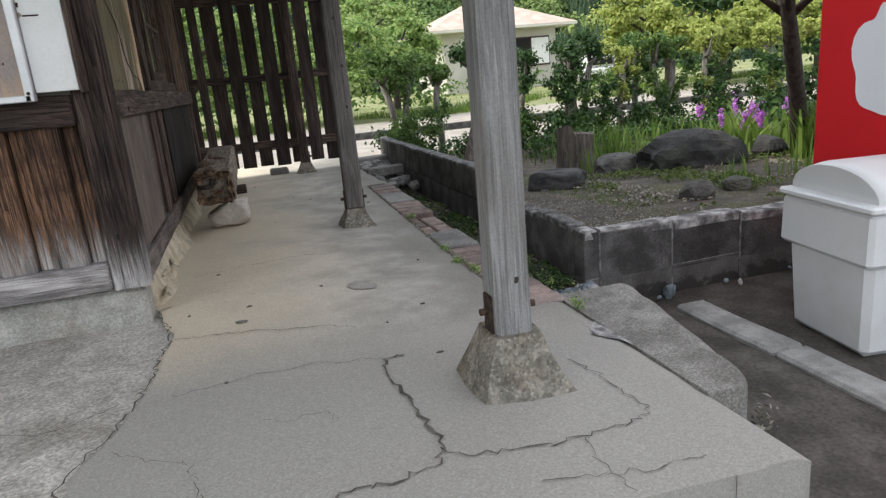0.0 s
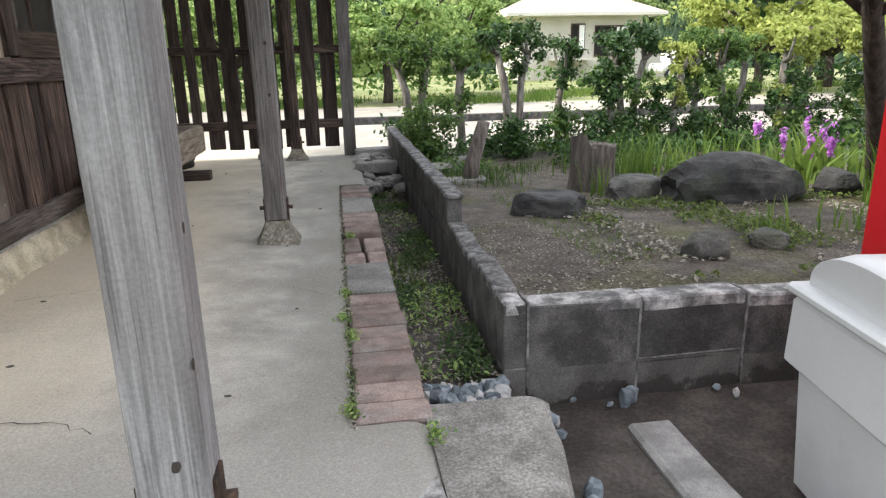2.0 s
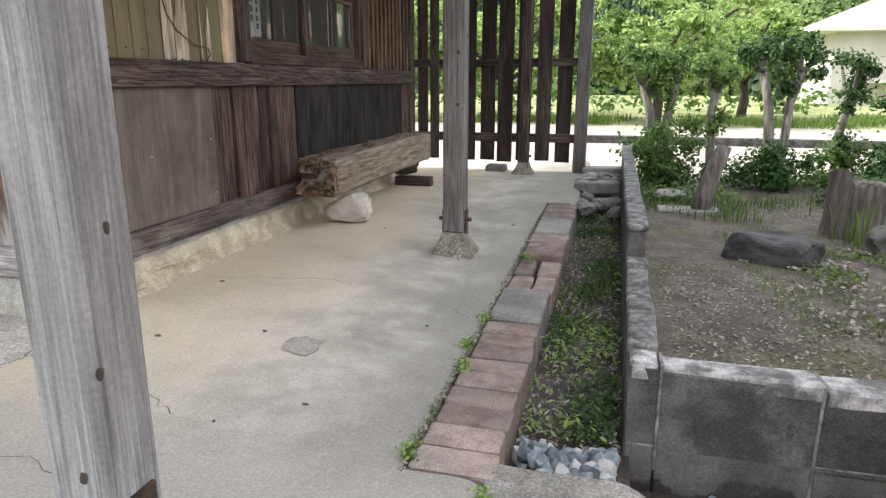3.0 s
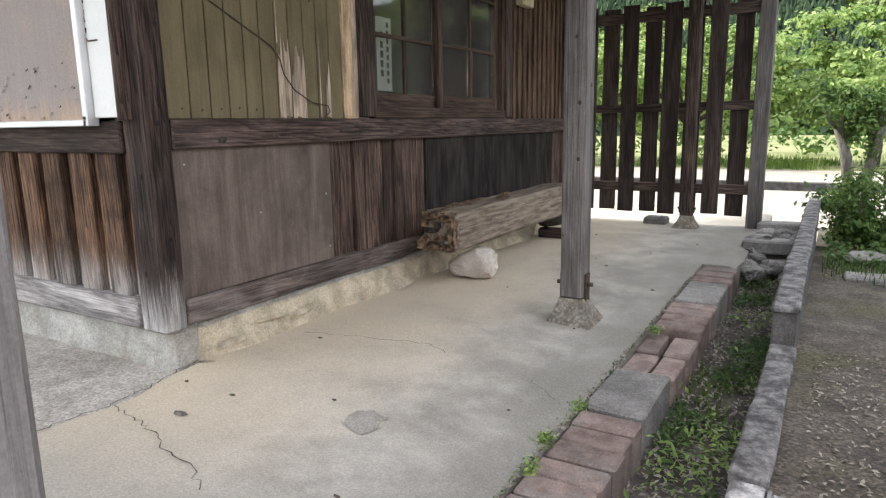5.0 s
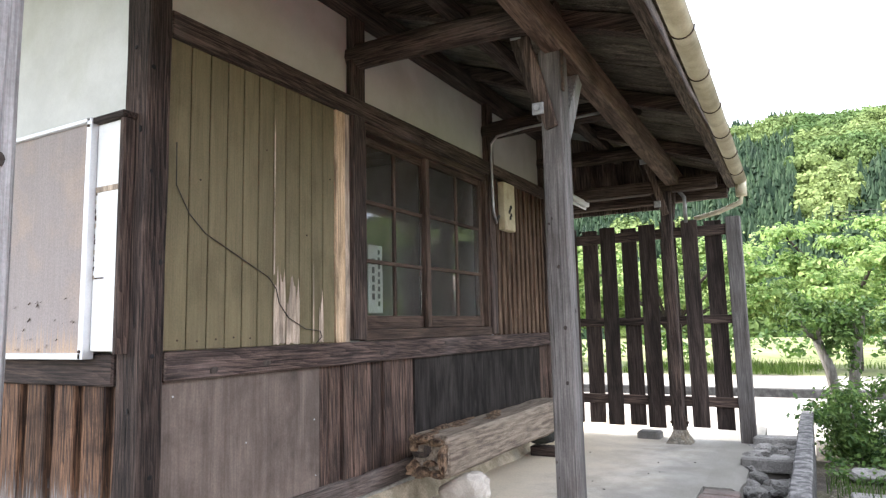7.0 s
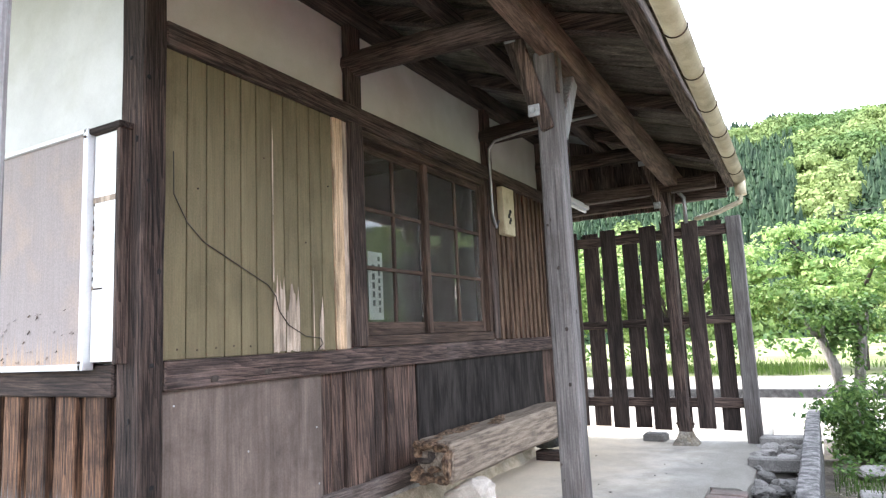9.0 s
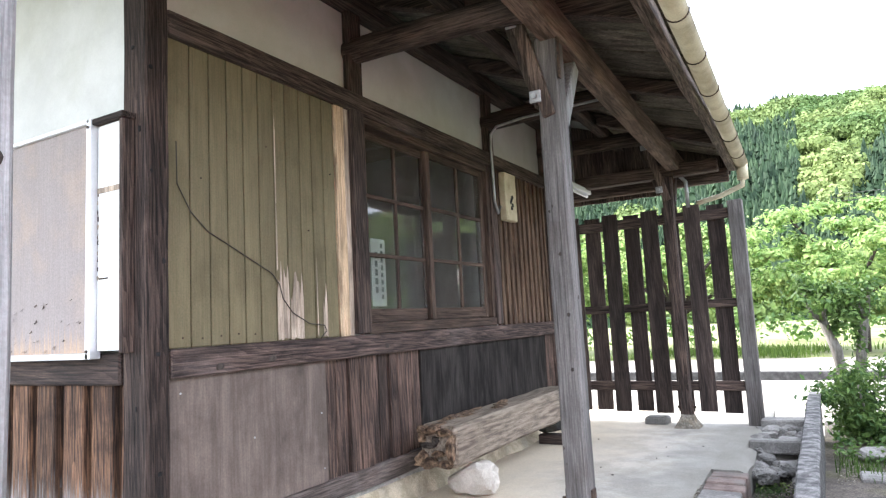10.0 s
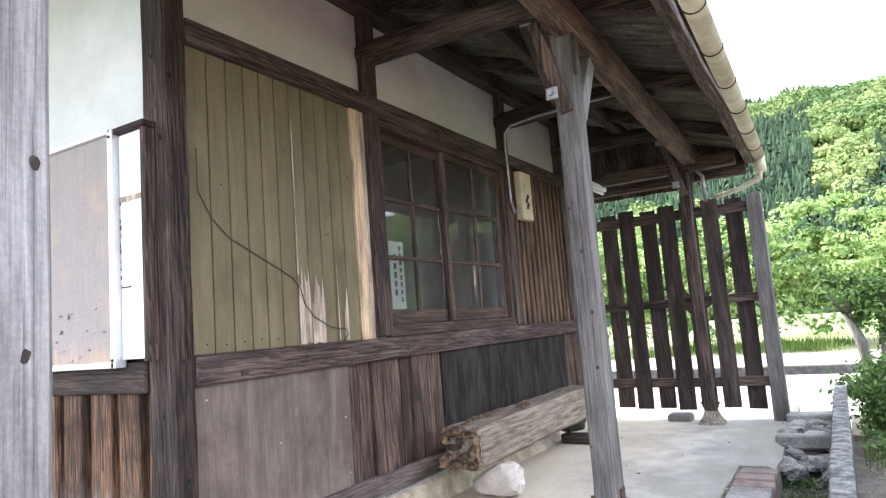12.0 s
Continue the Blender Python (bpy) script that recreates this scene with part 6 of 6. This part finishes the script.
broad_tree(-4.6, 19.2, 3.9, 2.8, 3)
broad_tree(5.6, 21.5, 3.3, 1.7, 4)
broad_tree(-9.5, 20, 4.0, 2.8, 5)
broad_tree(19.5, 17.0, 3.0, 2.0, 6, lv_sun_yellow)
broad_tree(16.0, 15.5, 2.4, 1.6, 7, lv_sun_yellow)
broad_tree(13.2, 18.2, 3.3, 2.1, 11, lv_sun_yellow)
broad_tree(16.8, 20.0, 3.5, 2.2, 12, lv_sun_yellow)
broad_tree(23.0, 19.0, 3.6, 2.4, 8)
broad_tree(20.5, 25.0, 3.2, 2.3, 9, lv_sun_yellow)
broad_tree(25.5, 24.0, 3.6, 2.5, 10)
vg = scatter(17000, -14, 26, 17.1, 21.5, lambda x, y: -0.16, 31, 0.2, 0.4)
stuff("verge_grass", blades(vg, 0.19, 0.014, 31, 0.7), blade_m, "tall sunlit grass on the far verge", "grass")
# bank of low shrubs behind the verge
bl = [(x, 24 + 1.2 * math.sin(x * 1.7), 0.25 + 0.15 * math.sin(x * 2.3), 0.8, 0.6, 0.45) for x in np.arange(-16, 30, 0.9)]
stuff("far_shrubs", crown(bl, 70, 0.22, 55), lv_mid, "low green shrubs beyond the verge", "shrubs")

# ---- far house, car, pole ----
hs = thing("far_house", (14.1, 35.5, -0.2), "white rendered house with a pale hipped roof beyond the trees", "house")
part("wall", bx(10.9, 17.0, 33.2, 38.5, -0.3, 2.85, 0.01), house_wall, hs)
b_ = bmesh.new()
lo = [b_.verts.new(p) for p in ((9.9, 32.3, 2.9), (17.8, 32.3, 2.9), (17.8, 39.4, 2.9), (9.9, 39.4, 2.9))]
hi = [b_.verts.new(p) for p in ((13.4, 35.8, 4.5), (14.3, 35.8, 4.5))]
for f in ((lo[0], lo[1], hi[1], hi[0]), (lo[1], lo[2], hi[1]), (lo[2], lo[3], hi[0], hi[1]), (lo[3], lo[0], hi[0]), tuple(lo[::-1])):
    b_.faces.new(f)
part("roof", b_, pale_roof, hs)
part("eave_board", bx(9.9, 17.8, 32.3, 39.4, 2.77, 2.897, 0), house_wall, hs)
for x0, x1, z0, z1 in ((13.3, 14.0, 1.2, 2.45), (14.5, 16.6, 0.9, 2.35)):
    w_ = part("window", bx(x0, x1, 33.14, 33.22, z0, z1, 0), wd_z, hs)
    for q in range(2):
        part("pane", bx(x0 + 0.05 + q * (x1 - x0) / 2, x0 + (q + 1) * (x1 - x0) / 2 - 0.05, 33.11, 33.145, z0 + 0.08, z1 - 0.08, 0), white_board if q else black_m, w_)
part("canopy", bx(12.2, 14.2, 31.6, 33.2, 0.75, 0.85, 0), house_wall, hs)
part("side_wing", bx(17.0, 21.5, 34.5, 39, -0.3, 1.2, 0), house_wall, hs)
cr = thing("parked_car", (17.6, 30.6, -0.16), "small white car parked before the house", "car")
b_ = bx(16.4, 18.9, 29.9, 31.3, 0.1, 0.55, 0.12)
part("body", b_, car_paint, cr)
part("cabin", bx(16.9, 18.6, 30.0, 31.2, 0.5, 1.1, 0.16), car_paint, cr)
part("side_window", bx(17.1, 18.4, 29.985, 30.03, 0.65, 0.98, 0.05), black_m, cr)
for x in (16.9, 18.4):
    w_ = part("wheel", tube([(x, 29.88, 0.1), (x, 30.08, 0.1)], 0.27, 18), tyre_m, cr)
    part("rim", tube([(x, 29.865, 0.1), (x, 29.885, 0.1)], 0.16, 14), alu, w_)
pl = thing("utility_pole", (19.6, 30.5, -0.2), "tall tan concrete utility pole with wires", "utility pole")
part("shaft", tube([(19.6, 30.5, -0.3), (19.6, 30.5, 9.0)], 0.24, 14, 0.18), pole_m, pl)
for k in range(3):
    for ex, ey, ez in ((2.0, 84.0, 12.0), (70.0, 24.0, 6.0)):
        pts = [(19.6 + (ex - 19.6) * q / 12, 30.5 + (ey - 30.5) * q / 12, 5.6 + 0.35 * k + (ez - 5.6) * q / 12 - 3.2 * (q / 12) * (1 - q / 12)) for q in range(13)]
        part("wire", tube(pts, 0.02, 5), cable_m, pl)

# ---- hills ----
def hill_z(x, y):
    f = max(0.0, min(1.0, (y - 52) / 72))
    f = f * f * (3 - 2 * f)
    ridge = 30.5 + 3.0 * math.sin(x / 37 + 0.6) + 4 * noise.noise(Vector((x / 30, y / 30, 1))) + max(-8.0, -0.15 * max(0, x - 15))
    return -0.6 + ridge * f + 1.2 * f * noise.noise(Vector((x / 9, y / 9, 4)))
sheet("backdrop_hill", -190, 190, 46, 200, 4, lambda x, y: hill_z(x, y) if y < 128 else hill_z(x, 128) - (y - 128) * 0.35, hill_soil, "steep forested hillside behind the village", "hill")
def far_trees(n, seed, conifer):
    r = np.random.default_rng(seed)
    V, F = [], []
    P, N = [], []
    cnt = 0
    while cnt < n:
        x, y = r.uniform(-75, 95), r.uniform(50, 127)
        g = noise.noise(Vector((x / 24, y / 17, 2.2))) + (0.10 if x > 2 else -0.25) + (0.1 if y < 80 else 0)
        if (g > 0.12) == conifer:
            continue
        cnt += 1
        z = hill_z(x, y)
        if conifer:
            h, w = r.uniform(1.7, 3.4), r.uniform(0.36, 0.72)
            for lvl in range(4):
                b0 = len(V)
                zb, rt = z + h * (0.08 + 0.2 * lvl), w * (1 - 0.2 * lvl)
                for s in range(7):
                    a_ = 2 * math.pi * s / 7 + r.uniform(-0.3, 0.3)
                    q = rt * r.uniform(0.75, 1.2)
                    V.append((x + q * math.cos(a_), y + q * math.sin(a_), zb + r.uniform(-0.25, 0.25)))
                V.append((x + r.normal() * 0.12, y, zb + h * 0.36))
                F += [(b0 + s, b0 + (s + 1) % 7, b0 + 7) for s in range(7)]
        else:
            m = 150
            d = r.normal(size=(m, 3))
            d /= np.linalg.norm(d, axis=1, keepdims=True)
            s_ = r.uniform(1.0, 1.8)
            P.append(d * (s_, s_, s_ * 0.8) * r.uniform(0.6, 1.05, (m, 1)) + (x, y, z + s_ * 0.9))
            N.append(d + r.normal(size=(m, 3)) * 0.3)
    if conifer:
        me = bpy.data.meshes.new("conifers")
        me.from_pydata(V, [], F)
        return me
    return cards(np.concatenate(P), np.concatenate(N), 0.5, 0.8, seed)
stuff("cedar_forest", far_trees(15000, 41, True), cedar_m, "dark cedar forest on the hillside", "forest")
stuff("broadleaf_forest", far_trees(2300, 42, False), wood_far, "pale green broadleaf woods on the hillside", "forest")

me = crown([(2.30, 2.20, -0.24, 0.05, 0.05, 0.07)], 50, 0.03, 77, 0.35, 1.0)
stuff("yard_weed", me, dry_m, "small half-dry weed at the slab corner", "weed")
